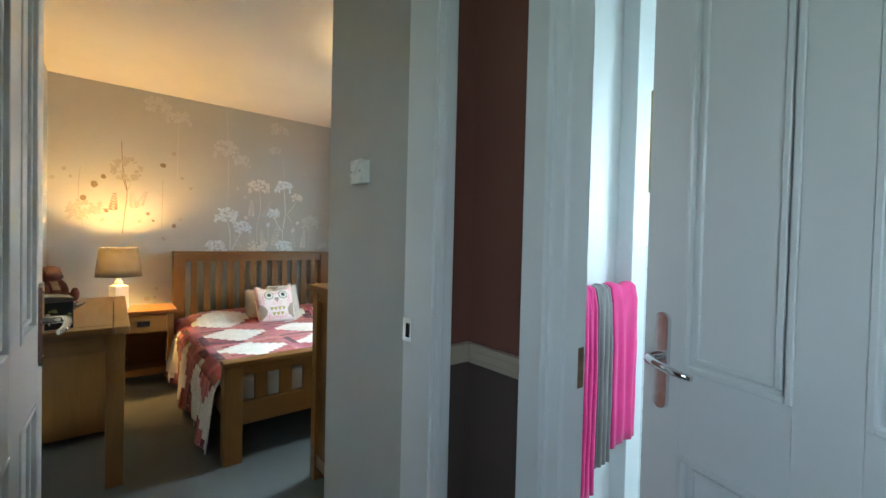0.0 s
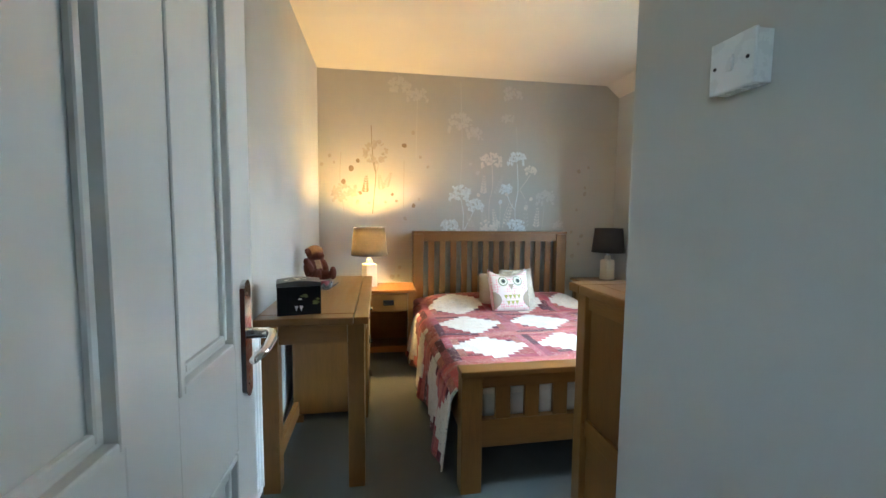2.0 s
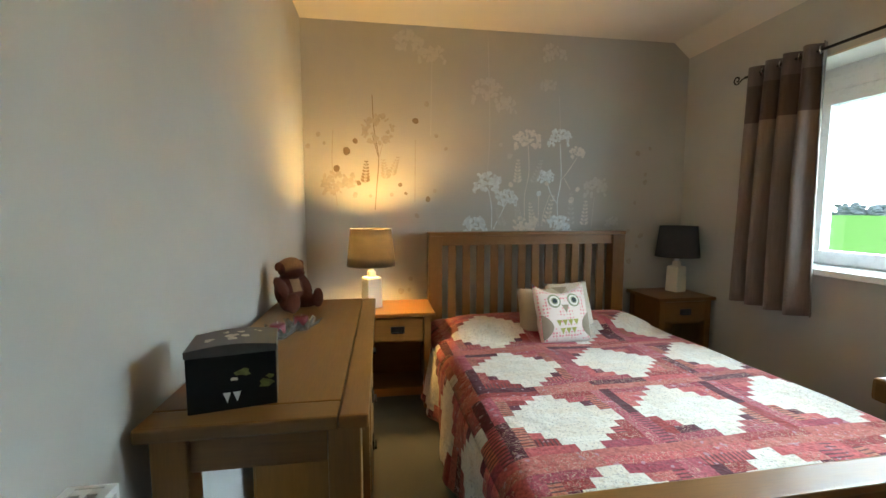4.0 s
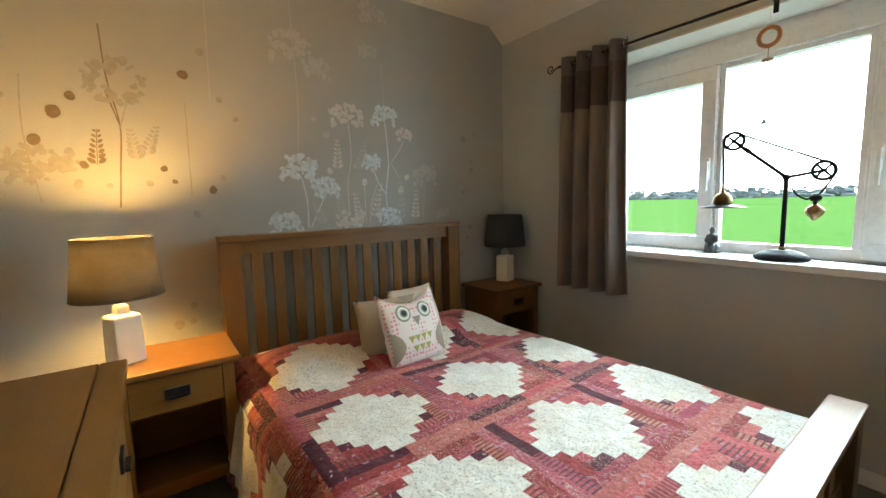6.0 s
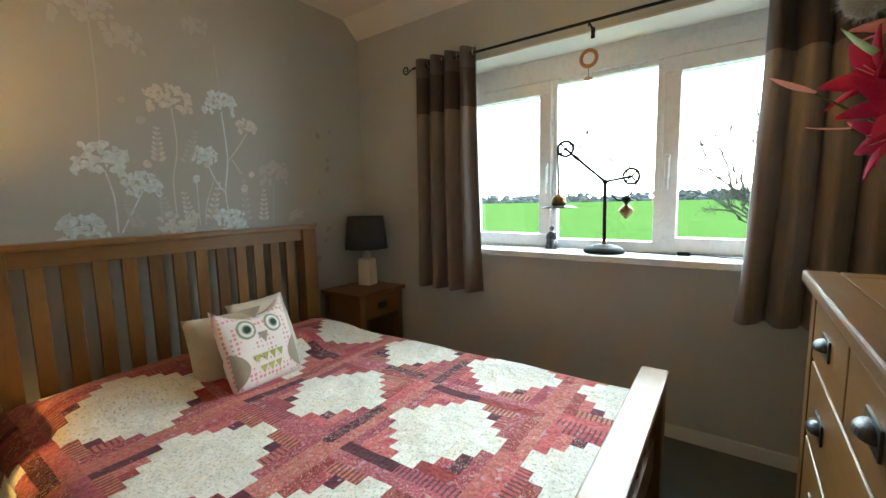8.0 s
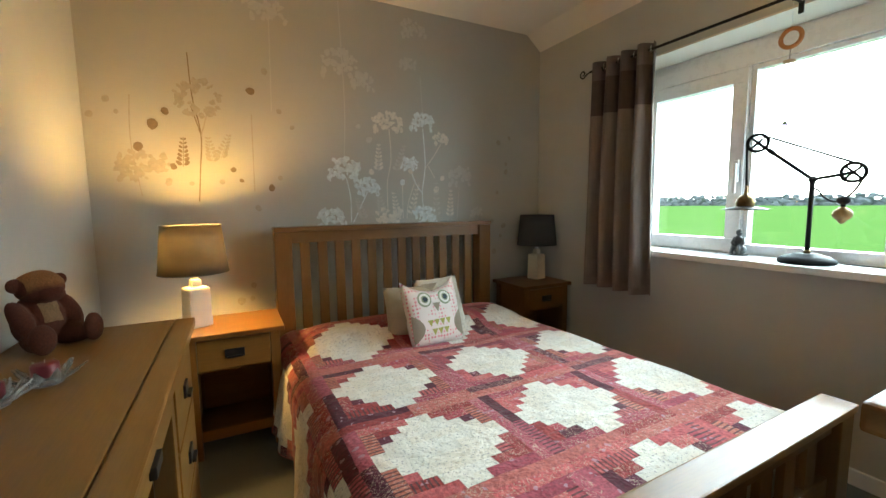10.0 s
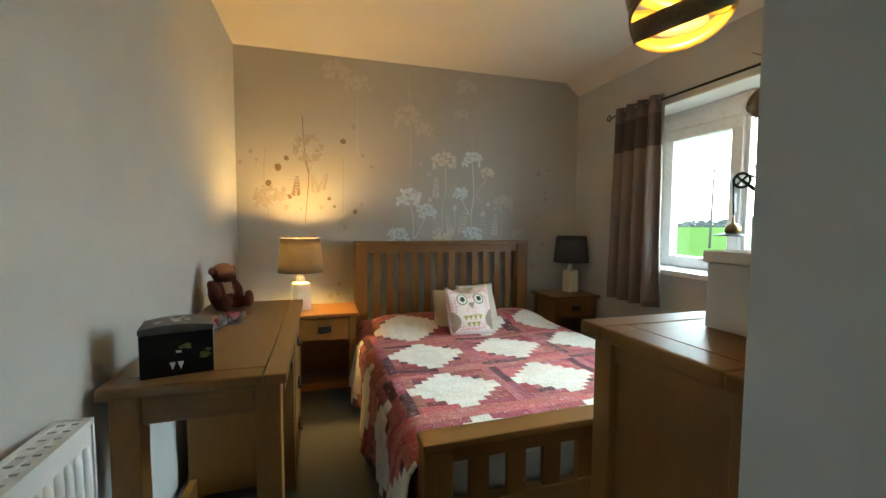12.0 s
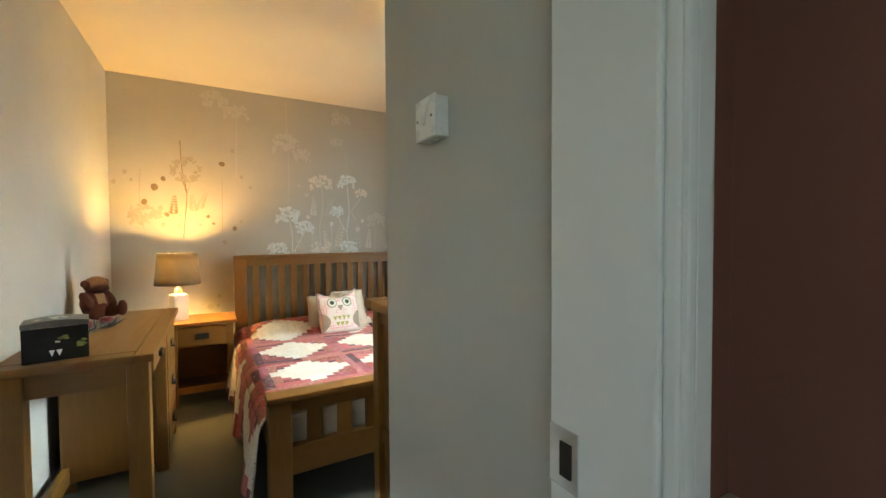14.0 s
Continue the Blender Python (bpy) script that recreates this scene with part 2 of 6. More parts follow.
    along = k.math("ADD", k.math("MULTIPLY", sep.outputs[0], k.math("SUBTRACT", 1.0, side)), k.math("MULTIPLY", sep.outputs[1], side))
    tick = k.math("LESS_THAN", k.math("FRACT", k.math("MULTIPLY", along, 62.0)), 0.38)
    orange = k.math("LESS_THAN", k.math("ABSOLUTE", k.math("SUBTRACT", place, 9.5 / 12)), 0.07)
    tick = k.math("MULTIPLY", tick, k.math("MAXIMUM", k.math("GREATER_THAN", sep2.outputs[1], 0.88), k.math("MULTIPLY", orange, k.math("GREATER_THAN", sep2.outputs[0], 0.35))))
    reds = k.mix(k.math("MULTIPLY", tick, 0.85), reds, (0.075, 0.025, 0.030))
    fl = k.noise(uv.outputs[0], 46.0, 2.0, 0.5)
    speck = k.noise(uv.outputs[0], 120.0, 2.0, 0.6)
    tone = k.ramp(sep2.outputs[0], [(0.0, (0.75, 0.72, 0.65)), (0.4, (0.69, 0.66, 0.59)), (0.75, (0.72, 0.67, 0.58))], True)
    cream = k.mix(k.ramp(speck, [(0.585, (0, 0, 0)), (0.63, (0.75, 0.75, 0.75))]), tone, (0.30, 0.28, 0.30))
    cream = k.mix(k.ramp(fl, [(0.60, (0, 0, 0)), (0.68, (0.45, 0.45, 0.45))]), cream, (0.50, 0.40, 0.28))
    col = k.mix(light, reds, cream)
    seams = k.math("MULTIPLY_ADD", wide, 0.37, k.math("MULTIPLY", side, 0.5))
    relief = k.math("ADD", k.math("ADD", k.noise(uv.outputs[0], 26.0, 4.0, 0.6), k.math("MULTIPLY", k.noise(uv.outputs[0], 9.0, 3.0, 0.6, 1.0), 1.6)), k.math("MULTIPLY", k.math("FRACT", seams), 0.25))
    k.bump(relief, 0.85, 0.007)
    k.b.inputs["Sheen Weight"].default_value = 0.1
    return k.done(col, 0.92)


quilt_mat = quilt_material()

# ---------------------------------------------------------------- mesh helpers


def box(bm, x0, x1, y0, y1, z0, z1, bevel=0.0, seg=2):
    made = bmesh.ops.create_cube(bm, size=1.0)
    vs = made["verts"]
    for v in vs:
        v.co = Vector((x0 + (v.co.x + 0.5) * (x1 - x0), y0 + (v.co.y + 0.5) * (y1 - y0), z0 + (v.co.z + 0.5) * (z1 - z0)))
    if bevel > 0:
        es = {e for v in vs for e in v.link_edges}
        bmesh.ops.bevel(bm, geom=list(es), offset=bevel, segments=seg, profile=0.6, affect="EDGES")
    return bm


def boxes(*rows, bevel=0.0):
    bm = bmesh.new()
    for r in rows:
        box(bm, *r, bevel=bevel)
    return bm


def lathe(profile, at=(0, 0, 0), seg=32, closed=False, square=False):
    """A body turned about z from (radius, height) pairs."""
    bm = bmesh.new()
    n = 4 if square else seg
    turn = math.pi / 4 if square else 0.0
    k = math.sqrt(2) if square else 1.0
    rings = []
    for r, z in profile:
        rings.append([bm.verts.new((at[0] + k * r * math.cos(turn + 2 * math.pi * i / n), at[1] + k * r * math.sin(turn + 2 * math.pi * i / n), at[2] + z)) for i in range(n)])
    for a, b in zip(rings, rings[1:]):
        for i in range(n):
            bm.faces.new((a[i], a[(i + 1) % n], b[(i + 1) % n], b[i]))
    if closed:
        for i in range(n):
            bm.faces.new((rings[-1][i], rings[-1][(i + 1) % n], rings[0][(i + 1) % n], rings[0][i]))
    else:
        for ring, flip in ((rings[0], True), (rings[-1], False)):
            bm.faces.new(ring[::-1] if flip else ring)
    return bm


def tube(points, radius, seg=10, bm=None):
    """A round rod through points; radius may be a list."""
    bm = bm or bmesh.new()
    pts = [Vector(p) for p in points]
    rad = radius if isinstance(radius, (list, tuple)) else [radius] * len(pts)
    rings, side = [], None
    for i, p in enumerate(pts):
        d = (pts[min(i + 1, len(pts) - 1)] - pts[max(i - 1, 0)]).normalized()
        if side is None:
            side = d.orthogonal().normalized()
        side = (side - d * side.dot(d)).normalized()
        up = d.cross(side)
        rings.append([bm.verts.new(p + rad[i] * (math.cos(a) * side + math.sin(a) * up)) for a in (2 * math.pi * j / seg for j in range(seg))])
    for a, b in zip(rings, rings[1:]):
        for j in range(seg):
            bm.faces.new((a[j], a[(j + 1) % seg], b[(j + 1) % seg], b[j]))
    bm.faces.new(rings[0][::-1])
    bm.faces.new(rings[-1])
    return bm


def blob(bm, at, size, seg=20, rings=14, wobble=0.0, turn=None):
    """A rounded, slightly lumpy body."""
    made = bmesh.ops.create_uvsphere(bm, u_segments=seg, v_segments=rings, radius=1.0)
    m = (turn or Matrix.Identity(3))
    for v in made["verts"]:
        k = 1.0 + wobble * noise.noise(v.co * 2.3 + Vector(at) * 7)
        v.co = Vector(at) + m @ Vector((v.co.x * size[0] * k, v.co.y * size[1] * k, v.co.z * size[2] * k))
    return bm


def smooth(bm):
    for f in bm.faces:
        f.smooth = True
    return bm


def mesh_of(name, bm, material):
    if name not in ("top_panel", "side_drop"):
        bmesh.ops.recalc_face_normals(bm, faces=bm.faces)
    me = bpy.data.meshes.new(name)
    bm.to_mesh(me)
    bm.free()
    me.materials.append(material)
    return me


def part(name, bm, material, parent=None, label=""):
    ob = new(name, mesh_of(name, bm, material))
    ob.parent = parent
    if label:
        ob["label"] = label
    return ob


def thing(name, label, category, at=(0, 0, 0), rz=0.0, group="", kind=""):
    ob = new(name)
    ob.empty_display_size = 0.05
    ob.matrix_world = pose(*at, 0, 0, rz)
    return tagged(ob, label, category, group, kind)


def structure(name, bm, material, label, category):
    return tagged(part(name, bm, material), label, category, "", "structure")


def cushion(w, h, d, corner=0.03, seg=14):
    """A stuffed square in the xz plane, front towards -y, with pinched edges."""
    bm = bmesh.new()
    for sgn in (-1, 1):
        grid = []
        for j in range(seg + 1):
            row = []
            for i in range(seg + 1):
                u, v = 2 * i / seg - 1, 2 * j / seg - 1
                f = max(0.0, (1 - abs(u) ** 2.6) * (1 - abs(v) ** 2.6)) ** 0.5
                pull = 1 - 0.05 * (1 - u * u) * abs(v) - 0.0
                pull2 = 1 - 0.05 * (1 - v * v) * abs(u)
                row.append(bm.verts.new((u * w / 2 * pull2, sgn * d / 2 * f + 0.004 * noise.noise(Vector((u * 2, v * 2, sgn))), h / 2 * (v * pull + 1))))
            grid.append(row)
        for j in range(seg):
            for i in range(seg):
                bm.faces.new((grid[j][i], grid[j][i + 1], grid[j + 1][i + 1], grid[j + 1][i]))
    bmesh.ops.remove_doubles(bm, verts=bm.verts, dist=0.0015)
    return smooth(bm)

# ---------------------------------------------------------------- the shell
H_ROOM = 2.50
X_E, Y_N, Y_S, X_V = 2.90, 4.85, 1.87, 1.105  # faces of the east, north, south and entry walls
D0, D1 = 1.045, 1.135  # the wall with the bedroom door
DW, DE = 0.24, 1.0  # its opening
HALL_E = 1.13

structure("floor", boxes((-0.6, 3.3, -1.4, 5.0, -0.15, 0.0)), carpet, "dark grey-green cut pile carpet across room and hall", "carpet")
structure("wall_west", boxes((-0.14, 0.0, D1, 4.99, 0.0, H_ROOM)), wall_paint, "plain warm grey painted bedroom wall", "wall")
wall_n = structure("wall_north", boxes((0.0, X_E + 0.3, Y_N, Y_N + 0.14, 0.0, H_ROOM)), paper, "taupe wallpaper with printed meadow flowers behind the bed", "wall")
WY0, WY1, WZ0, WZ1 = 2.19, 4.07, 0.895, 2.045
structure("wall_east", boxes((X_E, 3.20, Y_S, WY0, 0.0, H_ROOM), (X_E, 3.20, WY1, Y_N, 0.0, H_ROOM), (X_E, 3.20, WY0, WY1, 0.0, WZ0), (X_E, 3.20, WY0, WY1, WZ1, H_ROOM)), wall_paint, "warm grey painted wall with the window opening", "wall")
structure("wall_south", boxes((X_V + 0.14, 3.20, Y_S - 0.14, Y_S, 0.0, H_ROOM)), wall_paint, "warm grey painted wall behind the chest of drawers", "wall")
structure("wall_entry", boxes((X_V, X_V + 0.14, D1, Y_S, 0.0, H_ROOM), bevel=0.004), wall_paint, "warm grey painted wall return beside the bedroom door", "wall")
structure("wall_door", boxes((-0.6, DW - 0.03, D0, D1, 0.0, H_ROOM), (DE + 0.03, HALL_E, D0, D1, 0.0, H_ROOM), (DW - 0.03, DE + 0.03, D0, D1, 2.03, H_ROOM)), hall_paper, "wall with the bedroom doorway, dark hall paper", "wall")


def ceiling_shape():
    bm = bmesh.new()
    prof = [(-0.14, H_ROOM), (2.765, H_ROOM), (X_E, 2.39), (X_E, 2.62), (-0.14, 2.62)]
    a = [bm.verts.new((x, D1, z)) for x, z in prof]
    b = [bm.verts.new((x, 4.99, z)) for x, z in prof]
    for i in range(5):
        j = (i + 1) % 5
        bm.faces.new((a[i], a[j], b[j], b[i]))
    bm.faces.new(a[::-1])
    bm.faces.new(b)
    return bm


structure("ceiling", ceiling_shape(), ceiling_paint, "cream painted ceiling sloping down along the window wall", "ceiling")
structure("ceiling_hall", boxes((-0.6, 3.2, -1.4, D1, H_ROOM, 2.62)), ceiling_paint, "plain cream painted ceiling of hall and bathroom", "ceiling")

# skirting boards
structure("baseboard", boxes((X_E - 0.016, X_E - 0.001, Y_S + 0.01, Y_N - 0.02, 0.0, 0.068), bevel=0.003), white_gloss, "white gloss skirting board under the window", "skirting")
structure("baseboard_north", boxes((0.0, X_E - 0.02, Y_N - 0.016, Y_N - 0.001, 0.0, 0.068), bevel=0.003), white_gloss, "white gloss skirting board behind the bed", "skirting")
structure("baseboard_west", boxes((0.001, 0.016, D1 + 0.09, Y_N - 0.02, 0.0, 0.068), bevel=0.003), white_gloss, "white gloss skirting board along the side wall", "skirting")
structure("baseboard_south", boxes((X_V + 0.002, X_E - 0.02, Y_S + 0.001, Y_S + 0.016, 0.0, 0.068), bevel=0.003), white_gloss, "white gloss skirting board behind the chest", "skirting")
structure("baseboard_entry", boxes((X_V - 0.016, X_V - 0.001, D1 + 0.01, Y_S - 0.002, 0.0, 0.068), bevel=0.003), white_gloss, "white gloss skirting board beside the doorway", "skirting")


# printed flowers of the wallpaper
ink_white = plain("pale_blue_white_print", (0.69, 0.73, 0.74), 0.45, 0.0, 0.18, 50.0)
ink_pale = plain("faint_grey_print", (0.53, 0.515, 0.48), 0.55, 0.0, 0.06, 40.0)
ink_cream = plain("cream_print", (0.68, 0.63, 0.56), 0.5, 0.0, 0.12, 50.0)
# brown copy of the print: the ink's dark reflection put into its colour
ink_dark_reflection = plain("brown_reflection_print", (0.23, 0.165, 0.095), 0.5, 0.0, 0.15, 50.0)
ink_tan = plain("tan_print", (0.385, 0.345, 0.285), 0.55, 0.0, 0.10, 50.0)
rnd = random.Random(4)
lift = [0.0]


def flat(bm, pts):
    """A flat scrap of print on the wall."""
    lift[0] = (lift[0] + 0.00003) % 0.0012
    y = Y_N - 0.0012 - lift[0]
    bm.faces.new([bm.verts.new((x, y, z)) for x, z in pts])


def scrap(bm, x, z, r, long=1.0, turn=0.0, n=7, ragged=0.25):
    pts = []
    for i in range(n):
        a = 2 * math.pi * i / n
        q = r * (1 + rnd.uniform(-ragged, ragged))
        u, v = q * math.cos(a) * long, q * math.sin(a)
        pts.append((x + u * math.cos(turn) - v * math.sin(turn), z + u * math.sin(turn) + v * math.cos(turn)))
    flat(bm, pts)


def umbel(x, z, r, n=70, droop=0.4):
    bm = bmesh.new()
    for _ in range(n):
        a, d = rnd.uniform(0, 2 * math.pi), math.sqrt(rnd.random())
        u, v = d * r * math.cos(a), d * r * 0.62 * math.sin(a)
        if v < 0:
            v *= 0.7 + droop * rnd.random()
        scrap(bm, x + u, z + v, rnd.uniform(0.05, 0.13) * r + 0.003, rnd.uniform(0.8, 1.7), rnd.uniform(0, 3.1), 7, 0.35)
    for _ in range(6):
        u = rnd.uniform(-1.1, -0.3) if rnd.random() < 0.6 else rnd.uniform(0.3, 1.05)
        scrap(bm, x + u * r, z - r * rnd.uniform(0.45, 0.8), 0.1 * r + 0.003, 1.6, rnd.uniform(0.8, 2.2), 6)
    return bm


def stem(bm, pts, w=0.006):
    pts = [Vector((x, 0, z)) for x, z in pts]
    fine = []
    for i in range(len(pts) - 1):
        p0, p1, p2, p3 = pts[max(i - 1, 0)], pts[i], pts[i + 1], pts[min(i + 2, len(pts) - 1)]
        for s in range(6):
            t = s / 6
            fine.append(0.5 * (2 * p1 + (p2 - p0) * t + (2 * p0 - 5 * p1 + 4 * p2 - p3) * t * t + (3 * p1 - p0 - 3 * p2 + p3) * t ** 3))
    fine.append(pts[-1])
    y = Y_N - 0.0008
    prev = None
    for i, p in enumerate(fine):
        d = (fine[min(i + 1, len(fine) - 1)] - fine[max(i - 1, 0)]).normalized()
        s = Vector((d.z, 0, -d.x)) * w / 2 * (0.8 + 0.4 * rnd.random())
        pair = [bm.verts.new((q.x, y, q.z)) for q in (p - s, p + s)]
        if prev:
            bm.faces.new((prev[0], prev[1], pair[1], pair[0]))
        prev = pair
    return bm


def sprig(x, z0, z1, lean=0.0, n=7, size=0.02):
    bm = stem(bmesh.new(), [(x, z0), (x + lean, z1)], 0.003)
    for i in range(n):
        t = (i + 0.4) / n
        for s in (-1, 1):
            q = size * (1.1 - 0.7 * t)
            scrap(bm, x + lean * t + s * q * 0.9, z0 + (z1 - z0) * t + q * 0.5, q * 0.5, 1.7, math.pi / 2 - s * 0.8, 7, 0.12)
    return bm


def printed(bm, ink):
    return part("printed_flower", bm, ink, wall_n)


for x, z, r, ink in ((1.30, 1.43, 0.105, ink_white), (1.45, 1.32, 0.08, ink_white), (1.86, 1.77, 0.085, ink_white), (2.00, 1.66, 0.06, ink_cream), (1.755, 1.48, 0.06, ink_white), (1.21, 1.12, 0.085, ink_white),
                     (1.60, 1.12, 0.105, ink_cream), (1.865, 1.12, 0.095, ink_white), (1.30, 2.09, 0.115, ink_pale), (1.44, 1.99, 0.075, ink_pale), (1.76, 2.15, 0.06, ink_pale),
                     (1.60, 1.76, 0.10, ink_cream), (2.16, 1.41, 0.10, ink_pale), (2.30, 1.14, 0.05, ink_pale), (0.89, 2.32, 0.09, ink_pale), (0.73, 2.40, 0.10, ink_pale), (1.80, 2.38, 0.09, ink_pale), (0.24, 1.42, 0.12, ink_tan)):
    printed(umbel(x, z, r, 60 if ink is ink_white else 45), ink)
for pts, ink in (([(1.31, 1.37), (1.335, 1.24), (1.335, 1.08)], ink_white), ([(1.45, 1.28), (1.39, 1.16), (1.35, 1.08)], ink_white), ([(1.86, 1.72), (1.875, 1.47), (1.85, 1.28), (1.86, 1.14)], ink_white),
                 ([(2.0, 1.62), (1.94, 1.53), (1.87, 1.44)], ink_cream), ([(1.61, 1.70), (1.62, 1.5), (1.59, 1.34), (1.59, 1.16)], ink_cream), ([(1.295, 2.45), (1.315, 1.83), (1.30, 1.48)], ink_pale),
                 ([(1.845, 2.07), (1.86, 1.83)], ink_pale), ([(1.76, 1.44), (1.80, 1.34), (1.85, 1.27)], ink_white), ([(1.70, 1.33), (1.70, 1.10)], ink_cream), ([(1.79, 1.34), (1.74, 1.20), (1.73, 1.10)], ink_cream),
                 ([(1.90, 1.46), (1.95, 1.38)], ink_cream), ([(2.15, 1.32), (2.13, 1.08)], ink_pale), ([(0.47, 2.02), (0.48, 1.79), (0.51, 1.59), (0.495, 1.39), (0.48, 1.22)], ink_dark_reflection),
                 ([(0.47, 1.74), (0.51, 1.59)], ink_dark_reflection), ([(0.55, 1.72), (0.51, 1.58)], ink_tan), ([(0.20, 1.77), (0.19, 1.53), (0.22, 1.25)], ink_tan), ([(0.77, 1.72), (0.765, 1.28)], ink_tan), ([(0.89, 2.27), (0.88, 1.75)], ink_pale)):
    printed(stem(bmesh.new(), pts, 0.0075 if ink is ink_white else 0.006), ink)
for x, z0, z1, lean, ink in ((0.415, 1.41, 1.57, 0.01, ink_dark_reflection), (0.60, 1.46, 1.60, 0.05, ink_tan), (0.56, 1.44, 1.58, -0.02, ink_tan), (1.53, 1.42, 1.60, 0.005, ink_cream), (1.66, 1.42, 1.60, 0.06, ink_pale),
                             (1.76, 1.12, 1.34, 0.06, ink_cream), (1.66, 1.10, 1.28, -0.03, ink_cream), (2.07, 1.10, 1.30, 0.01, ink_cream), (1.96, 1.10, 1.36, 0.0, ink_pale), (1.42, 1.10, 1.24, -0.05, ink_pale), (1.55, 1.13, 1.30, -0.03, ink_pale)):
    printed(sprig(x, z0, z1, lean), ink)


def allium(x, z, r):
    bm = bmesh.new()
    for i in range(60):
        a, d = rnd.uniform(0, 2 * math.pi), math.sqrt(rnd.uniform(0.12, 1.0))
        scrap(bm, x + d * r * math.cos(a), z + d * r * 0.9 * math.sin(a), rnd.uniform(0.008, 0.017), rnd.uniform(1, 1.7), a, 6, 0.3)
    return bm


printed(allium(0.50, 1.78, 0.115), ink_tan)
for x, z, r, ink in ((0.03, 1.66, 0.017, ink_tan), (0.10, 1.74, 0.016, ink_tan), (0.14, 1.68, 0.011, ink_tan), (0.35, 1.70, 0.017, ink_dark_reflection), (0.29, 1.63, 0.025, ink_dark_reflection), (0.22, 1.51, 0.022, ink_dark_reflection), (0.37, 1.41, 0.016, ink_dark_reflection),
                     (0.60, 1.33, 0.015, ink_tan), (0.66, 1.40, 0.015, ink_dark_reflection), (0.70, 1.34, 0.011, ink_dark_reflection), (0.86, 1.30, 0.018, ink_dark_reflection), (0.91, 1.36, 0.014, ink_tan), (0.78, 1.18, 0.017, ink_tan), (0.92, 1.75, 0.015, ink_tan),
                     (0.77, 1.85, 0.021, ink_dark_reflection), (0.85, 1.97, 0.018, ink_tan), (0.99, 1.66, 0.013, ink_tan), (0.66, 0.63, 0.022, ink_tan), (0.73, 0.72, 0.016, ink_tan), (0.72, 0.64, 0.014, ink_tan), (0.86, 0.61, 0.02, ink_tan),
                     (0.45, 1.32, 0.012, ink_tan), (1.70, 1.345, 0.02, ink_white), (1.96, 1.30, 0.022, ink_cream), (1.76, 1.42, 0.015, ink_cream), (2.01, 1.38, 0.018, ink_cream), (1.48, 1.41, 0.018, ink_cream), (1.47, 1.62, 0.02, ink_pale),
                     (1.40, 1.70, 0.015, ink_pale), (2.50, 1.66, 0.02, ink_tan), (2.57, 1.44, 0.02, ink_tan), (2.49, 1.28, 0.015, ink_tan), (2.57, 1.50, 0.014, ink_tan), (2.60, 1.70, 0.014, ink_tan), (2.55, 1.02, 0.02, ink_tan),
                     (2.44, 1.06, 0.016, ink_tan), (2.46, 0.82, 0.02, ink_tan), (2.52, 0.94, 0.015, ink_tan)):
    bm_dot = bmesh.new()
    scrap(bm_dot, x, z, r, 1.15, rnd.uniform(0, 3), 9, 0.14)
    part("printed_petal", bm_dot, ink, wall_n)

# ---------------------------------------------------------------- window
window = thing("window_1", "white plastic three-light window with wide sill", "window", (3.16, 3.13, WZ0), kind="structure")


def window_parts():
    cx, cy, cz = 3.16, 3.13, WZ0
    fx0, fx1 = -0.035, 0.035
    a0, a1, b0, b1 = WY0 - cy, WY1 - cy, 0.0, WZ1 - cz

    def ring(y0, y1, z0, z1, w, d0, d1):
        return boxes((d0, d1, y0, y1, z0, z0 + w), (d0, d1, y0, y1, z1 - w, z1), (d0 + 0.001, d1 - 0.001, y0, y0 + w, z0 + w, z1 - w), (d0 + 0.001, d1 - 0.001, y1 - w, y1, z0 + w, z1 - w), bevel=0.004)

    part("window_frame", ring(a0, a1, b0 - 0.0, b1, 0.06, fx0, fx1), upvc, window)
    for y in (3.455, 2.81):
        part("mullion", boxes((fx0 - 0.002, fx1, y - cy - 0.03, y - cy + 0.03, 0.06, b1 - 0.06), bevel=0.004), upvc, window)
    part("head_board", boxes((fx0 - 0.012, fx1 - 0.004, a0 + 0.062, a1 - 0.062, 1.008, b1 - 0.062), bevel=0.004), upvc, window)
    lights = ((3.43, 4.03, 0.043, 1.006, 0.075), (2.23, 2.826, 0.043, 1.006, 0.075), (2.839, 3.422, 0.041, 1.006, 0.024))
    for i, (y0, y1, z0, z1, w) in enumerate(lights):
        sash = part("sash" if i < 2 else "glazing_bead", ring(y0 - cy, y1 - cy, z0 - 0.03, z1, w, fx0 - (0.014 if i < 2 else -0.004), fx1 - 0.01), upvc, window)
        g = part("pane", boxes((-0.004, 0.004, y0 - cy + w - 0.006, y1 - cy - w + 0.006, z0 - 0.03 + w - 0.006, z1 - w + 0.006)), pane_glass, window)
        g.visible_shadow = False
        if i < 2:
            hy = (y0 if i == 0 else y1) - cy + (0.027 if i == 0 else -0.027)
            part("window_handle", boxes((fx0 - 0.030, fx0 - 0.014, hy - 0.012, hy + 0.012, 0.40, 0.52), (fx0 - 0.046, fx0 - 0.030, hy - 0.009, hy + 0.009, 0.34, 0.50), bevel=0.004), upvc, window)
    part("window_sill", boxes((2.855 - cx, fx0, WY0 - cy + 0.002, WY1 - cy - 0.002, -0.028, 0.006), bevel=0.006), upvc, window, "white plastic window board")
    part("reveal_lining", boxes((X_E - cx - 0.002, fx0, a0 + 0.001, a1 - 0.001, b1 - 0.010, b1 - 0.0005), (X_E - cx - 0.002, fx0, a0 + 0.001, a0 + 0.010, 0.008, b1 - 0.012), (X_E - cx - 0.002, fx0, a1 - 0.010, a1 - 0.001, 0.008, b1 - 0.012)), reveal_paint, window, "cream painted window reveal")


window_parts()

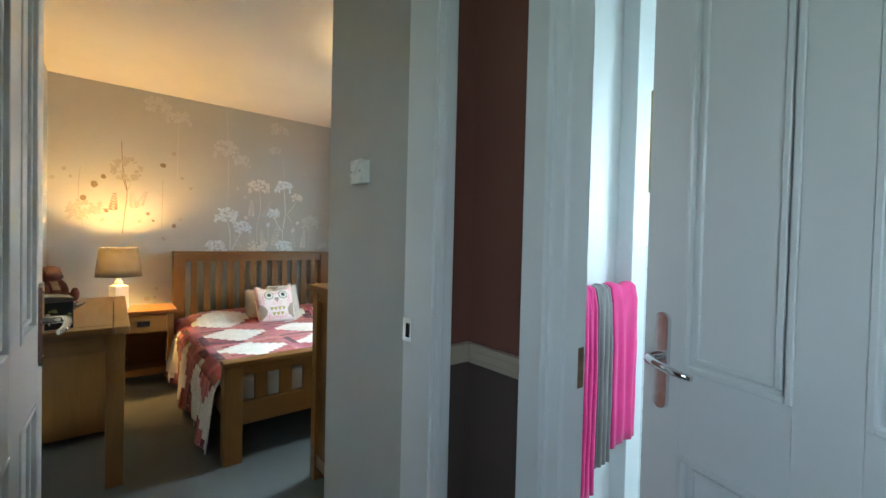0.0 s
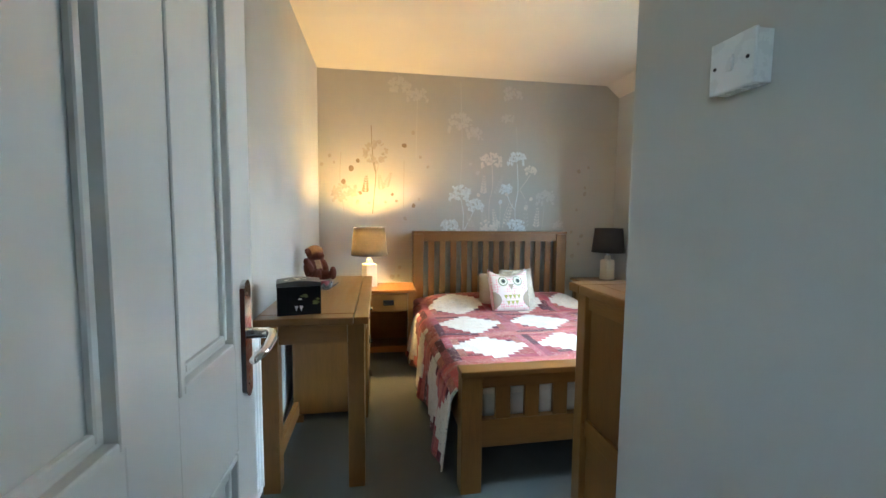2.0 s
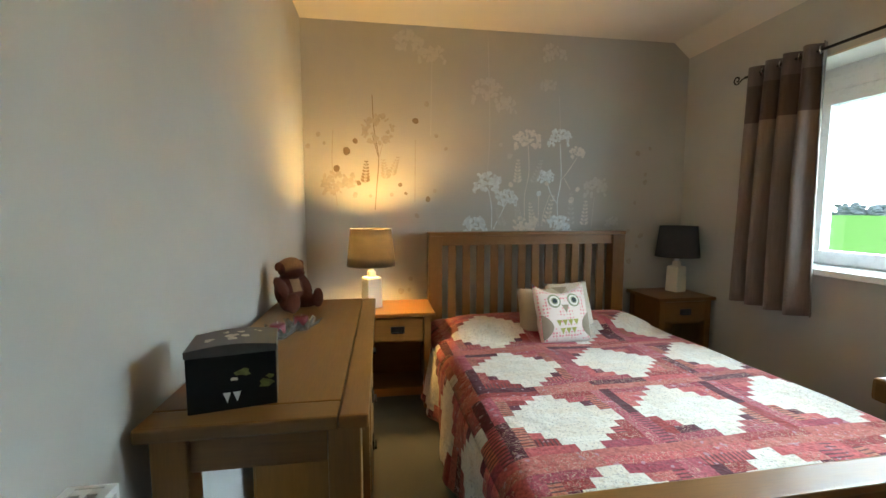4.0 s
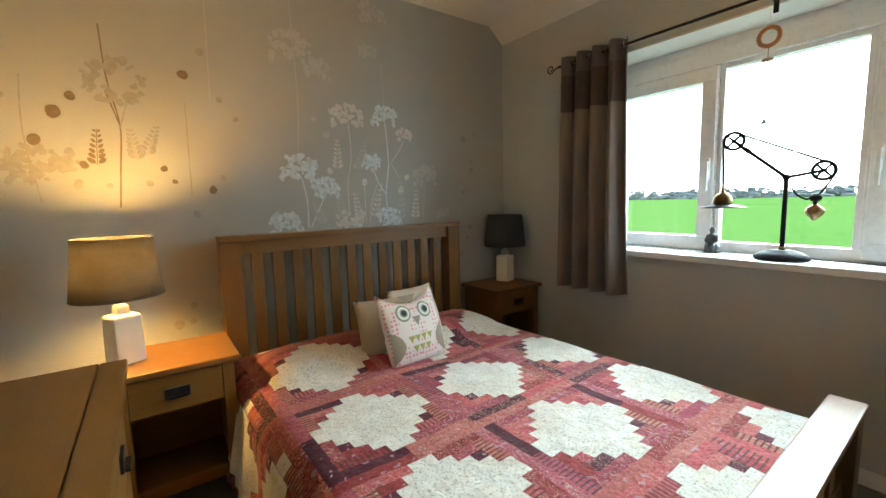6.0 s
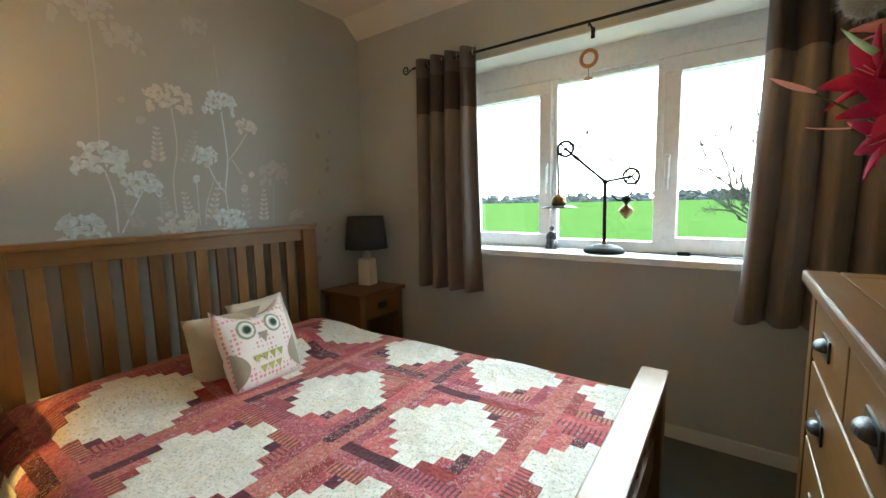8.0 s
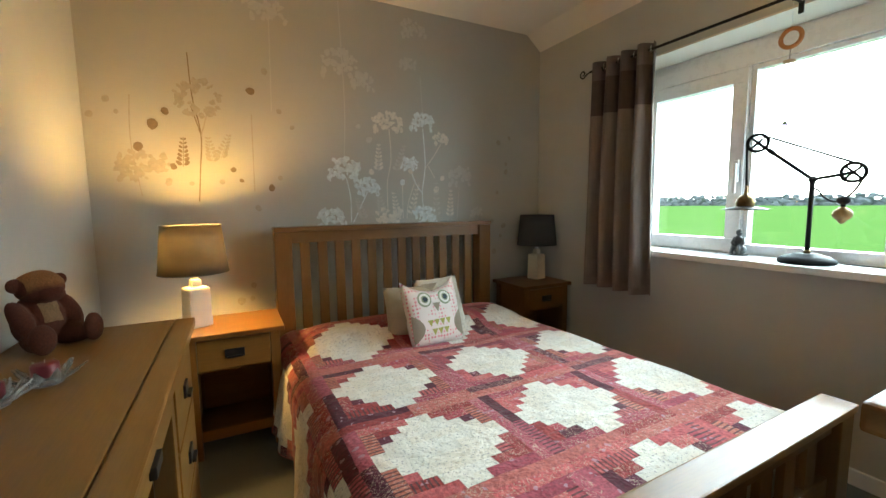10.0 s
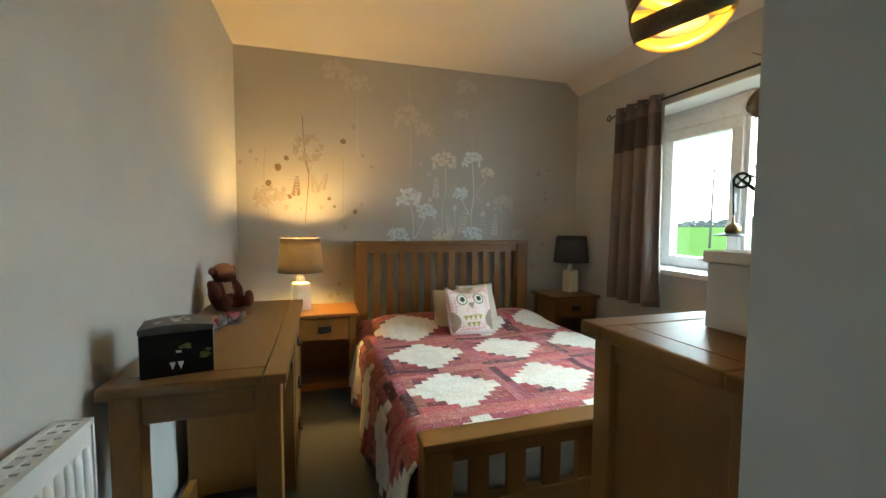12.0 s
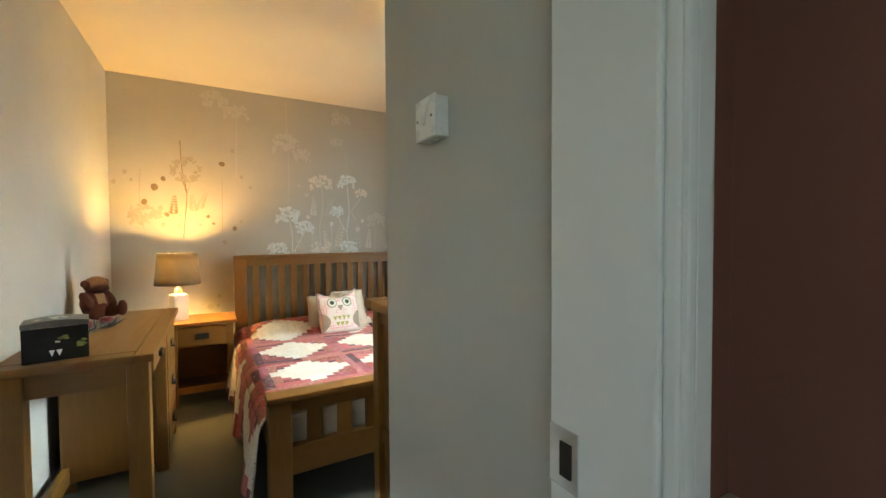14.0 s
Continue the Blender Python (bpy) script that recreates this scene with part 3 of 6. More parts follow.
# ---------------------------------------------------------------- doorway and door
frame_1 = thing("door_frame", "white gloss door lining and architrave of the bedroom", "door frame", (DE, D0, 0), kind="structure")


def door_frame_parts():
    x, y = DE, D0
    part("lining", boxes((0.0, 0.028, -0.012, 0.104, 0, 2.03), bevel=0.003), white_gloss, frame_1)
    part("lining", boxes((DW - x - 0.028, DW - x, -0.012, 0.104, 0, 2.03), bevel=0.003), white_gloss, frame_1)
    part("head", boxes((DW - x - 0.028, 0.028, -0.012, 0.104, 2.03, 2.058), bevel=0.003), white_gloss, frame_1)
    part("door_stop", boxes((DW - x + 0.0005, DW - x + 0.013, 0.01, 0.050, 0, 2.03), bevel=0.002), white_gloss, frame_1)
    for s, x0 in ((1, 0.006), (-1, DW - x - 0.076)):
        part("architrave", boxes((x0, x0 + 0.07, 0.091, 0.106, 0, 2.10), bevel=0.003), white_gloss, frame_1)
        xh = 0.004 if s > 0 else DW - x - 0.050
        part("architrave", boxes((xh, xh + 0.046, -0.027, -0.0125, 0, 2.11), (xh + (0.002 if s > 0 else 0.030), xh + (0.016 if s > 0 else 0.044), -0.031, -0.0265, 0, 2.10), bevel=0.004), white_gloss, frame_1)
    part("strike_plate", boxes((-0.0022, -0.0004, 0.066, 0.103, 0.966, 1.026), bevel=0.0005), chrome, frame_1, "chrome strike plate")
    for hz in (0.23, 0.99, 1.76):
        hinge = part("hinge", boxes((DW - x + 0.0004, DW - x + 0.0024, 0.030, 0.100, hz - 0.05, hz + 0.05), bevel=0.0006), chrome, frame_1, "chrome butt hinge")
        part("hinge_pin", smooth(tube([(DW - x + 0.004, 0.104, hz - 0.05), (DW - x + 0.004, 0.104, hz + 0.05)], 0.005, 10)), chrome, hinge)
    # flat dark piece painted as the shade inside the latch hole
    part("latch_hole_shade", boxes((-0.0034, -0.0024, 0.074, 0.088, 0.978, 1.012)), gap_shade, frame_1)


door_frame_parts()


def leaf(thing_ob, w, h, t, side, handle_at, panels, z_mid):
    """A panelled leaf from the hinge at the origin along +y; side: the x of the face with the handle."""
    (p0, p1), (p2, p3) = panels
    rows = ((0.20, z_mid[0]), (z_mid[1], h - 0.11))
    part("leaf_panel", boxes((-t / 2 + 0.013, t / 2 - 0.013, 0.004, w - 0.004, 0.006, h - 0.004)), white_gloss, thing_ob)
    stiles = [(0, p0), (p1, p2), (p3, w)]
    for y0, y1 in stiles:
        part("stile", boxes((-t / 2, t / 2, y0, y1, 0.005, h), bevel=0.0025), white_gloss, thing_ob)
    for z0, z1 in ((0.005, 0.20), z_mid, (h - 0.11, h)):
        for y0, y1 in panels:
            part("rail", boxes((-t / 2 + 0.0004, t / 2 - 0.0004, y0, y1, z0, z1)), white_gloss, thing_ob)
    for z0, z1 in rows:
        for y0, y1 in panels:
            bm = bmesh.new()
            for face in (-1, 1):
                for k, (e, lo, hi) in enumerate(((0.0, 0.0, 0.012), (0.022, 0.0, 0.012))):
                    xa, xb = face * (t / 2 - 0.014), face * (t / 2 + 0.003 - 0.008 * k)
                    a, b = min(xa, xb), max(xa, xb)
                    ya, yb, za, zb = y0 + e, y1 - e, z0 + e, z1 - e
                    for r in ((ya, ya + hi, za, zb), (yb - hi, yb, za, zb), (ya + hi, yb - hi, za, za + hi), (ya + hi, yb - hi, zb - hi, zb)):
                        box(bm, a, b, *r, bevel=0.0018, seg=1)
            part("panel_moulding", bm, white_gloss, thing_ob)
    hz = handle_at
    for face in ((-1, 1) if side == 0 else (side,)):
        xf = face * t / 2
        bm = bmesh.new()
        plate = [(0.021 * math.cos(a), 0.021 * math.sin(a) + (0.085 if math.sin(a) > 0 else -0.105)) for a in (2 * math.pi * (i + 0.5) / 28 for i in range(28))]
        lo = [bm.verts.new((xf, w - 0.055 + p, hz + q)) for p, q in plate]
        up = [bm.verts.new((xf + face * 0.008, w - 0.055 + p * 0.9, hz + q)) for p, q in plate]
        for i in range(28):
            bm.faces.new((lo[i], lo[(i + 1) % 28], up[(i + 1) % 28], up[i]))
        bm.faces.new(up)
        plate_ob = part("handle_plate", bm, chrome, thing_ob, "polished chrome handle plate")
        y = w - 0.055
        lever = tube([(xf + face * 0.008, y, hz), (xf + face * 0.045, y, hz), (xf + face * 0.056, y - 0.010, hz), (xf + face * 0.060, y - 0.035, hz - 0.004), (xf + face * 0.058, y - 0.075, hz - 0.012), (xf + face * 0.050, y - 0.115, hz - 0.016)],
                     [0.011, 0.0105, 0.011, 0.0105, 0.009, 0.007], 12)
        part("lever", smooth(lever), chrome, plate_ob, "curved chrome lever")
        for dz in (0.078, -0.10):
            part("screw", tube([(xf + face * 0.007, y, hz + dz), (xf + face * 0.0095, y, hz + dz)], 0.0045, 10), chrome, plate_ob)


door = thing("door_1", "white panelled bedroom door standing open against the side wall", "door", (0.241, 1.153, 0.0), -0.7, kind="structure")
leaf(door, 0.735, 1.99, 0.042, 1, 0.975, ((0.092, 0.302), (0.418, 0.628)), (0.765, 0.962))

# light switch on a surface box
switch = thing("light_switch", "white plastic light switch on a surface box", "light switch", (X_V, 1.573, 1.449))
part("back_box", boxes((-0.026, -0.0005, -0.039, 0.039, -0.039, 0.039), bevel=0.002), upvc, switch)
part("face_plate", boxes((-0.034, -0.0265, -0.041, 0.041, -0.041, 0.041), bevel=0.003), upvc, switch)
part("rocker", boxes((-0.0385, -0.0345, -0.006, 0.006, -0.012, 0.012), bevel=0.001), upvc, switch)
for dy in (-0.030, 0.030):
    part("screw", tube([(-0.0342, dy, 0), (-0.0352, dy, 0)], 0.003, 8), pewter, switch)

# radiator between the door and the dressing table
rad = thing("radiator", "white ribbed steel panel radiator on the side wall", "radiator", (0.0, 2.20, 0.0))


def radiator_parts():
    L = 0.36
    part("panel", boxes((0.028, 0.036, -L, L, 0.16, 0.765), bevel=0.002), white_gloss, rad)
    part("panel", boxes((0.088, 0.096, -L, L, 0.16, 0.765), bevel=0.002), white_gloss, rad)
    for i in range(21):
        y = -L + 0.03 + i * (2 * L - 0.06) / 20
        part("rib", smooth(tube([(0.094, y, 0.20), (0.0985, y, 0.225), (0.0985, y, 0.70), (0.094, y, 0.725)], 0.009, 8)), white_gloss, rad)
    bm = boxes((0.026, 0.040, -L - 0.004, L + 0.004, 0.765, 0.777), (0.084, 0.099, -L - 0.004, L + 0.004, 0.765, 0.777), (0.058, 0.066, -L, L, 0.767, 0.776))
    for i in range(24):
        y = -L + i * 2 * L / 23
        box(bm, 0.040, 0.084, y - 0.0115, y + 0.0115, 0.768, 0.775)
    part("top_grille", bm, white_gloss, rad, "slotted white top grille")
    for s in (-1, 1):
        part("side_cover", boxes((0.024, 0.099, s * L - 0.004 + s * 0.006, s * L + 0.004 + s * 0.006, 0.17, 0.777), bevel=0.002), white_gloss, rad)
        part("bracket", boxes((0.0, 0.028, s * 0.25 - 0.02, s * 0.25 + 0.02, 0.3, 0.6)), white_gloss, rad)


radiator_parts()

# ---------------------------------------------------------------- bed
bed = thing("bed_frame", "honey oak double bed frame with slatted headboard and footboard", "bed", (1.573, 4.70, 0.0), 1.2)


def bed_parts():
    W = 0.735
    part("headboard_cap", boxes((-W, W, -0.055, 0.055, 1.044, 1.070), bevel=0.006), oak["x"], bed)
    part("headboard_rail", boxes((-W + 0.09, W - 0.09, -0.022, 0.022, 0.975, 1.044), bevel=0.003), oak["x"], bed)
    part("headboard_rail", boxes((-W + 0.09, W - 0.09, -0.022, 0.022, 0.30, 0.42), bevel=0.003), oak["x"], bed)
    for s in (-1, 1):
        part("post", boxes((min(s * W, s * (W - 0.095)), max(s * W, s * (W - 0.095)), -0.045, 0.045, 0.0, 1.043), bevel=0.005), oak["z"], bed)
    n = 13
    span = 2 * (W - 0.095)
    gap = 0.047
    sw = (span - n * gap) / (n - 1)
    x = -W + 0.095 + gap
    for i in range(n - 1):
        part("slat", boxes((x, x + sw, -0.011, 0.011, 0.42, 0.975), bevel=0.002), oak["z"], bed)
        x += sw + gap
    # footboard
    F = -2.0
    part("footboard_cap", boxes((-W - 0.005, W + 0.005, F - 0.05, F + 0.045, 0.524, 0.550), bevel=0.006), oak["x"], bed)
    part("footboard_rail", boxes((-W + 0.09, W - 0.09, F - 0.02, F + 0.022, 0.465, 0.524), bevel=0.003), oak["x"], bed)
    part("footboard_rail", boxes((-W + 0.09, W - 0.09, F - 0.02, F + 0.022, 0.195, 0.318), bevel=0.003), oak["x"], bed)
    for s in (-1, 1):
        part("post", boxes((min(s * W, s * (W - 0.092)), max(s * W, s * (W - 0.092)), F - 0.043, F + 0.04, 0.0, 0.523), bevel=0.005), oak["z"], bed)
        part("side_rail", boxes((min(s * (W - 0.03), s * (W - 0.055)), max(s * (W - 0.03), s * (W - 0.055)), F + 0.04, -0.046, 0.20, 0.32), bevel=0.003), oak["y"], bed)
    m = 10
    gap = 0.068
    span = 2 * (W - 0.092)
    sw = (span - m * gap) / (m - 1)
    x = -W + 0.092 + gap
    for i in range(m - 1):
        part("slat", boxes((x, x + sw, F - 0.011, F + 0.011, 0.318, 0.465), bevel=0.002), oak["z"], bed)
        x += sw + gap
    for i in range(12):
        y = -0.15 - i * 0.155
        part("base_slat", boxes((-W + 0.06, W - 0.06, y - 0.035, y + 0.035, 0.225, 0.245)), oak["x"], bed)


bed_parts()
BED = pose(1.573, 4.70, 0, 0, 0, 1.2)
mattress = thing("mattress", "white fabric mattress under the quilt", "mattress", (1.573, 4.70, 0.0), 1.2)
part("body", boxes((-0.655, 0.655, -1.93, -0.05, 0.248, 0.425), bevel=0.03), cloth("white_ticking", (0.7, 0.68, 0.63)), mattress)


def quilt_height(x, y):
    """Top of the bedspread over mattress and pillows, in the bed's own axes."""
    z = 0.462
    pil = math.exp(-((y + 0.33) / 0.20) ** 4)
    across = max(0.0, 1 - (abs(x) / 0.66) ** 6) ** 0.5
    z += 0.085 * pil * across * (0.92 + 0.08 * math.cos(x * 9.0))
    z += 0.010 * noise.noise(Vector((x * 3.1, y * 2.7, 0.3))) + 0.004 * noise.noise(Vector((x * 9, y * 8, 1.3)))
    return z


def quilt_mesh(c0, c1):
    bm = bmesh.new()
    uvl = bm.loops.layers.uv.new("UVMap")
    half, drop = 0.765, 0.36
    rad = 0.11
    ns, nv = 92, 96
    total = half + drop
    grid = []
    for j in range(nv + 1):
        v = j / nv
        y = -0.055 - v * 1.895
        row = []
        for i in range(c0, c1 + 1):
            s = -total + 2 * total * i / ns
            a, sg = abs(s), (1 if s > 0 else -1)
            flare = 0.055 * (0.5 + 0.5 * math.sin(y * 9.0 + sg)) + 0.02 * noise.noise(Vector((y * 6, sg * 3, 0)))
            flatw = half - rad
            zt = quilt_height(min(a, half) * sg, y)
            arc = rad * math.pi / 2
            if a <= flatw:
                x, z = a, zt
            elif a <= flatw + arc:
                t = (a - flatw) / rad
                x, z = flatw + rad * math.sin(t), zt - rad * (1 - math.cos(t))
            else:
                d = a - flatw - arc
                x, z = half + flare * (d / 0.4) * 1.1, zt - rad - d
                x += 0.012 * math.sin(y * 31.0 + 3 * noise.noise(Vector((y * 4, sg, 2)))) * min(1, d / 0.15)
            hem = 0.03 + 0.05 * (v if sg < 0 else 0.3)
            z = max(z, 0.012 + hem * 0.3)
            row.append((bm.verts.new((sg * x, y, z)), s, y))
        grid.append(row)
    ox, oy = (1.14 + QU) - 1.573, 3.715 - 4.70
    for j in range(nv):
        for i in range(c1 - c0):
            q = (grid[j][i], grid[j][i + 1], grid[j + 1][i + 1], grid[j + 1][i])
            f = bm.faces.new([c[0] for c in q])
            f.smooth = True
            for lp, c in zip(f.loops, q):
                lp[uvl].uv = (c[1] - ox, c[2] - oy)
    return bm


quilt = thing("bedspread", "red and cream log cabin patchwork bedspread over the double bed", "bedspread", (1.573, 4.70, 0.0), 1.2)
for nm, c0, c1 in (("side_drop", 0, 14), ("top_panel", 14, 78), ("side_drop", 78, 92)):
    q_ob = part(nm, quilt_mesh(c0, c1), quilt_mat, quilt)
    sol = q_ob.modifiers.new("thickness", "SOLIDIFY")
    sol.thickness, sol.offset = 0.008, -1.0

# cushions
linen_beige = cloth("beige_linen", (0.50, 0.42, 0.31), 700.0)
linen_cream = cloth("cream_linen", (0.62, 0.56, 0.47), 700.0)


def owl_cloth():
    k = Mat("pink_dotted_cotton")
    uvw = k.coord("Object", (52, 52, 52))
    vor = k.n.new("ShaderNodeTexVoronoi")
    vor.inputs["Scale"].default_value, vor.inputs["Randomness"].default_value = 1.0, 0.25
    k.l.new(uvw, vor.inputs["Vector"])
    dots = k.math("LESS_THAN", vor.outputs["Distance"], 0.34)
    col = k.mix(dots, (0.80, 0.71, 0.68), (0.74, 0.30, 0.34))
    k.bump(k.noise(k.world(), 900.0, 2.0), 0.2, 0.001)
    return k.done(col, 0.9)


def leaning(at, rz, tilt):
    return pose(*at, 0, 0, rz) @ pose(0, 0, 0, -tilt, 0, 0)


c1 = tagged(new("cushion"), "plain beige linen cushion leaning on the pillows", "cushion", "cushions on the bed")
c1.matrix_world = leaning((1.495, 4.165, 0.468), -6, 22)
part("cover", cushion(0.32, 0.29, 0.10), linen_beige, c1)
c2 = tagged(new("cushion"), "plain cream linen cushion behind the owl cushion", "cushion", "cushions on the bed")
c2.matrix_world = leaning((1.70, 4.20, 0.465), 10, 22)
part("cover", cushion(0.31, 0.32, 0.10), linen_cream, c2)

owl = tagged(new("owl_cushion"), "owl-shaped pink dotted cushion with felt eyes and wings", "cushion", "cushions on the bed")
owl.matrix_world = leaning((1.565, 4.035, 0.462), 7, 20)


def owl_parts():
    w, h, d, seg = 0.34, 0.295, 0.10, 18
    bm = bmesh.new()
    for sgn in (-1, 1):
        grid = []
        for j in range(seg + 1):
            row = []
            for i in range(seg + 1):
                u, v = 2 * i / seg - 1, 2 * j / seg - 1
                f = max(0.0, (1 - abs(u) ** 2.6) * (1 - abs(v) ** 2.6)) ** 0.5
                ear = 0.055 * abs(u) ** 2.2 * max(0, v) ** 3 - 0.012 * max(0, v) ** 4 * (1 - abs(u))
                belly = 0.03 * (1 - v * v) * u
                row.append(bm.verts.new((u * w / 2 * (0.92 if v < 0 else 0.88 + 0.10 * v) + belly * 0.4, sgn * d / 2 * f, h / 2 * (v + 1) + ear)))
            grid.append(row)
        for j in range(seg):
            for i in range(seg):
                bm.faces.new((grid[j][i], grid[j][i + 1], grid[j + 1][i + 1], grid[j + 1][i]))
    bmesh.ops.remove_doubles(bm, verts=bm.verts, dist=0.0015)
    part("body", smooth(bm), owl_cloth(), owl)
    felt_taupe = cloth("taupe_felt", (0.33, 0.27, 0.20))
    felt_green = cloth("olive_felt", (0.42, 0.40, 0.10))
    felt_ring = cloth("sage_felt", (0.30, 0.33, 0.22))
    felt_white = cloth("white_felt", (0.80, 0.78, 0.72))
    felt_dark = cloth("slate_felt", (0.035, 0.05, 0.06))

    def yf(x, z):
        u, v = x / (w / 2), 2 * z / h - 1
        return -d / 2 * max(0.02, (1 - min(1, abs(u)) ** 2.6) * (1 - min(1, abs(v)) ** 2.6)) ** 0.5

    def patch(name, pts, mat, out):
        """A felt scrap that follows the stuffed front."""
        b = bmesh.new()
        cx, cz = sum(p[0] for p in pts) / len(pts), sum(p[1] for p in pts) / len(pts)
        rings = []
        for k in (0.0, 0.35, 0.7, 1.0):
            rings.append([b.verts.new((cx + (x - cx) * k, yf(cx + (x - cx) * k, cz + (z - cz) * k) - out, cz + (z - cz) * k)) for x, z in pts] if k else [b.verts.new((cx, yf(cx, cz) - out, cz))])
        n = len(pts)
        for i in range(n):
            b.faces.new((rings[0][0], rings[1][i], rings[1][(i + 1) % n]))
            for r, s in ((1, 2), (2, 3)):
                b.faces.new((rings[r][i], rings[s][i], rings[s][(i + 1) % n], rings[r][(i + 1) % n]))
        return part(name, smooth(b), mat, owl)

    def disc(x, z, r, n=20):
        return [(x + r * math.cos(2 * math.pi * i / n), z + r * math.sin(2 * math.pi * i / n)) for i in range(n)]

    for s in (-1, 1):
        ex, ez = s * 0.062, 0.238
        patch("eye_ring", disc(ex, ez, 0.040), felt_ring, 0.002)
        patch("eye", disc(ex, ez, 0.031), felt_white, 0.004)
        patch("pupil", disc(ex, ez, 0.020), felt_ring, 0.006)
        patch("pupil_dot", disc(ex, ez, 0.014), felt_dark, 0.008)
        wing = [(s * (0.152 - 0.062 * math.sin(math.pi * t) ** 0.8), 0.02 + 0.145 * t) for t in [i / 12 for i in range(13)]]
        patch("wing", wing, felt_taupe, 0.003)
    patch("beak", [(-0.024, 0.213), (0.024, 0.213), (0.0, 0.165)], felt_taupe, 0.004)
    patch("forehead", [(-0.055, 0.322), (0.055, 0.322), (0.0, 0.277)], felt_taupe, 0.003)
    for r, (z, n) in enumerate(((0.128, 4), (0.082, 3))):
        for i in range(n):
            x = (i - (n - 1) / 2) * 0.036
            patch("feather", [(x - 0.017, z), (x + 0.017, z), (x, z - 0.034)], felt_green, 0.003)


owl_parts()

# ---------------------------------------------------------------- bedside tables and lamps


def bedside(at, label):
    """Width 0.45, depth 0.39, height 0.605; front towards -y, base at the middle of the footprint."""
    t = thing("bedside_table", label, "bedside table", at, 0.0, "bedside tables")
    w, d, h = 0.225, 0.195, 0.605
    part("tabletop", boxes((-w, w, -d, d, h - 0.025, h), bevel=0.006), oak["x"], t)
    for sx in (-1, 1):
        for sy in (-1, 1):
            part("leg", boxes((sx * (w - 0.045) - 0.022, sx * (w - 0.045) + 0.022, sy * (d - 0.04) - 0.022, sy * (d - 0.04) + 0.022, 0, h - 0.025), bevel=0.003), oak["z"], t)
        part("side_panel", boxes((sx * (w - 0.045) - 0.008, sx * (w - 0.045) + 0.008, -d + 0.062, d - 0.062, 0.09, h - 0.026)), oak["z"], t)
    part("back_panel", boxes((-w + 0.066, w - 0.066, d - 0.05, d - 0.038, 0.09, h - 0.026)), oak["x"], t)
    part("shelf", boxes((-w + 0.030, w - 0.030, -d + 0.05, d - 0.051, 0.09, 0.112)), oak["x"], t)
    part("lower_rail", boxes((-w + 0.067, w - 0.067, -d + 0.028, -d + 0.049, 0.085, 0.135), bevel=0.002), oak["x"], t)
    part("drawer_shelf", boxes((-w + 0.055, w - 0.055, -d + 0.062, d - 0.052, 0.405, 0.425)), oak["x"], t)
    dr = part("drawer_front", boxes((-w + 0.069, w - 0.069, -d + 0.021, -d + 0.061, 0.430, 0.572), bevel=0.003), oak["x"], t)
    part("handle", boxes((-0.042, 0.042, -d + 0.013, -d + 0.0205, 0.480, 0.522), (-0.034, 0.034, -d + 0.004, -d + 0.0125, 0.480, 0.490), bevel=0.002), pewter, dr, "dark pewter cup handle")
    return t


bedside((0.612, 4.475, 0.0), "honey oak bedside table with one drawer, under a lit lamp")
bedside((2.655, 4.625, 0.0), "honey oak bedside table in the shaded corner by the window")


def table_lamp(at, rz, label, base_mat, linen):
    t = thing("table_lamp", label, "table lamp", at, rz, "bedside lamps")
    b = lathe([(0.047, 0.0), (0.050, 0.004), (0.047, 0.186), (0.043, 0.194), (0.022, 0.197), (0.021, 0.224), (0.019, 0.232), (0.012, 0.236)], seg=4, square=True)
    bmesh.ops.bevel(b, geom=[e for e in b.edges], offset=0.0025, segments=2, affect="EDGES")
    part("base", b, base_mat, t, "cream ceramic square base")
    part("lamp_holder", tube([(0, 0, 0.23), (0, 0, 0.33)], 0.014, 14), white_card, t)
    prof = [(0.152, 0.268), (0.146, 0.325), (0.140, 0.382), (0.134, 0.44), (0.128, 0.497), (0.1265, 0.497), (0.1325, 0.44), (0.1385, 0.382), (0.1445, 0.325), (0.1505, 0.268)]
    sh = part("shade", smooth(lathe(prof, seg=56, closed=True)), linen, t, "tapered linen drum shade")
    for r, z in ((0.152, 0.268), (0.128, 0.497)):
        part("rim", smooth(tube([(r * math.cos(2 * math.pi * i / 48), r * math.sin(2 * math.pi * i / 48), z) for i in range(49)], 0.0022, 6)), linen, sh)
    for i in range(3):
        a = 2 * math.pi * i / 3
        part("spoke", tube([(0.013 * math.cos(a), 0.013 * math.sin(a), 0.315), (0.149 * math.cos(a), 0.149 * math.sin(a), 0.283)], 0.0016, 6), chrome, sh)
    return t


table_lamp((0.457, 4.487, 0.605), 28, "lit bedside lamp with taupe linen shade and cream base", ceramic, shade_linen)
table_lamp((2.745, 4.675, 0.605), 12, "unlit bedside lamp with slate grey linen shade and cream base", ceramic, shade_slate)

# ---------------------------------------------------------------- dressing table
desk = thing("dressing_table", "honey oak dressing table with one drawer pedestal, against the side wall", "dressing table", (0.255, 3.345, 0.0))


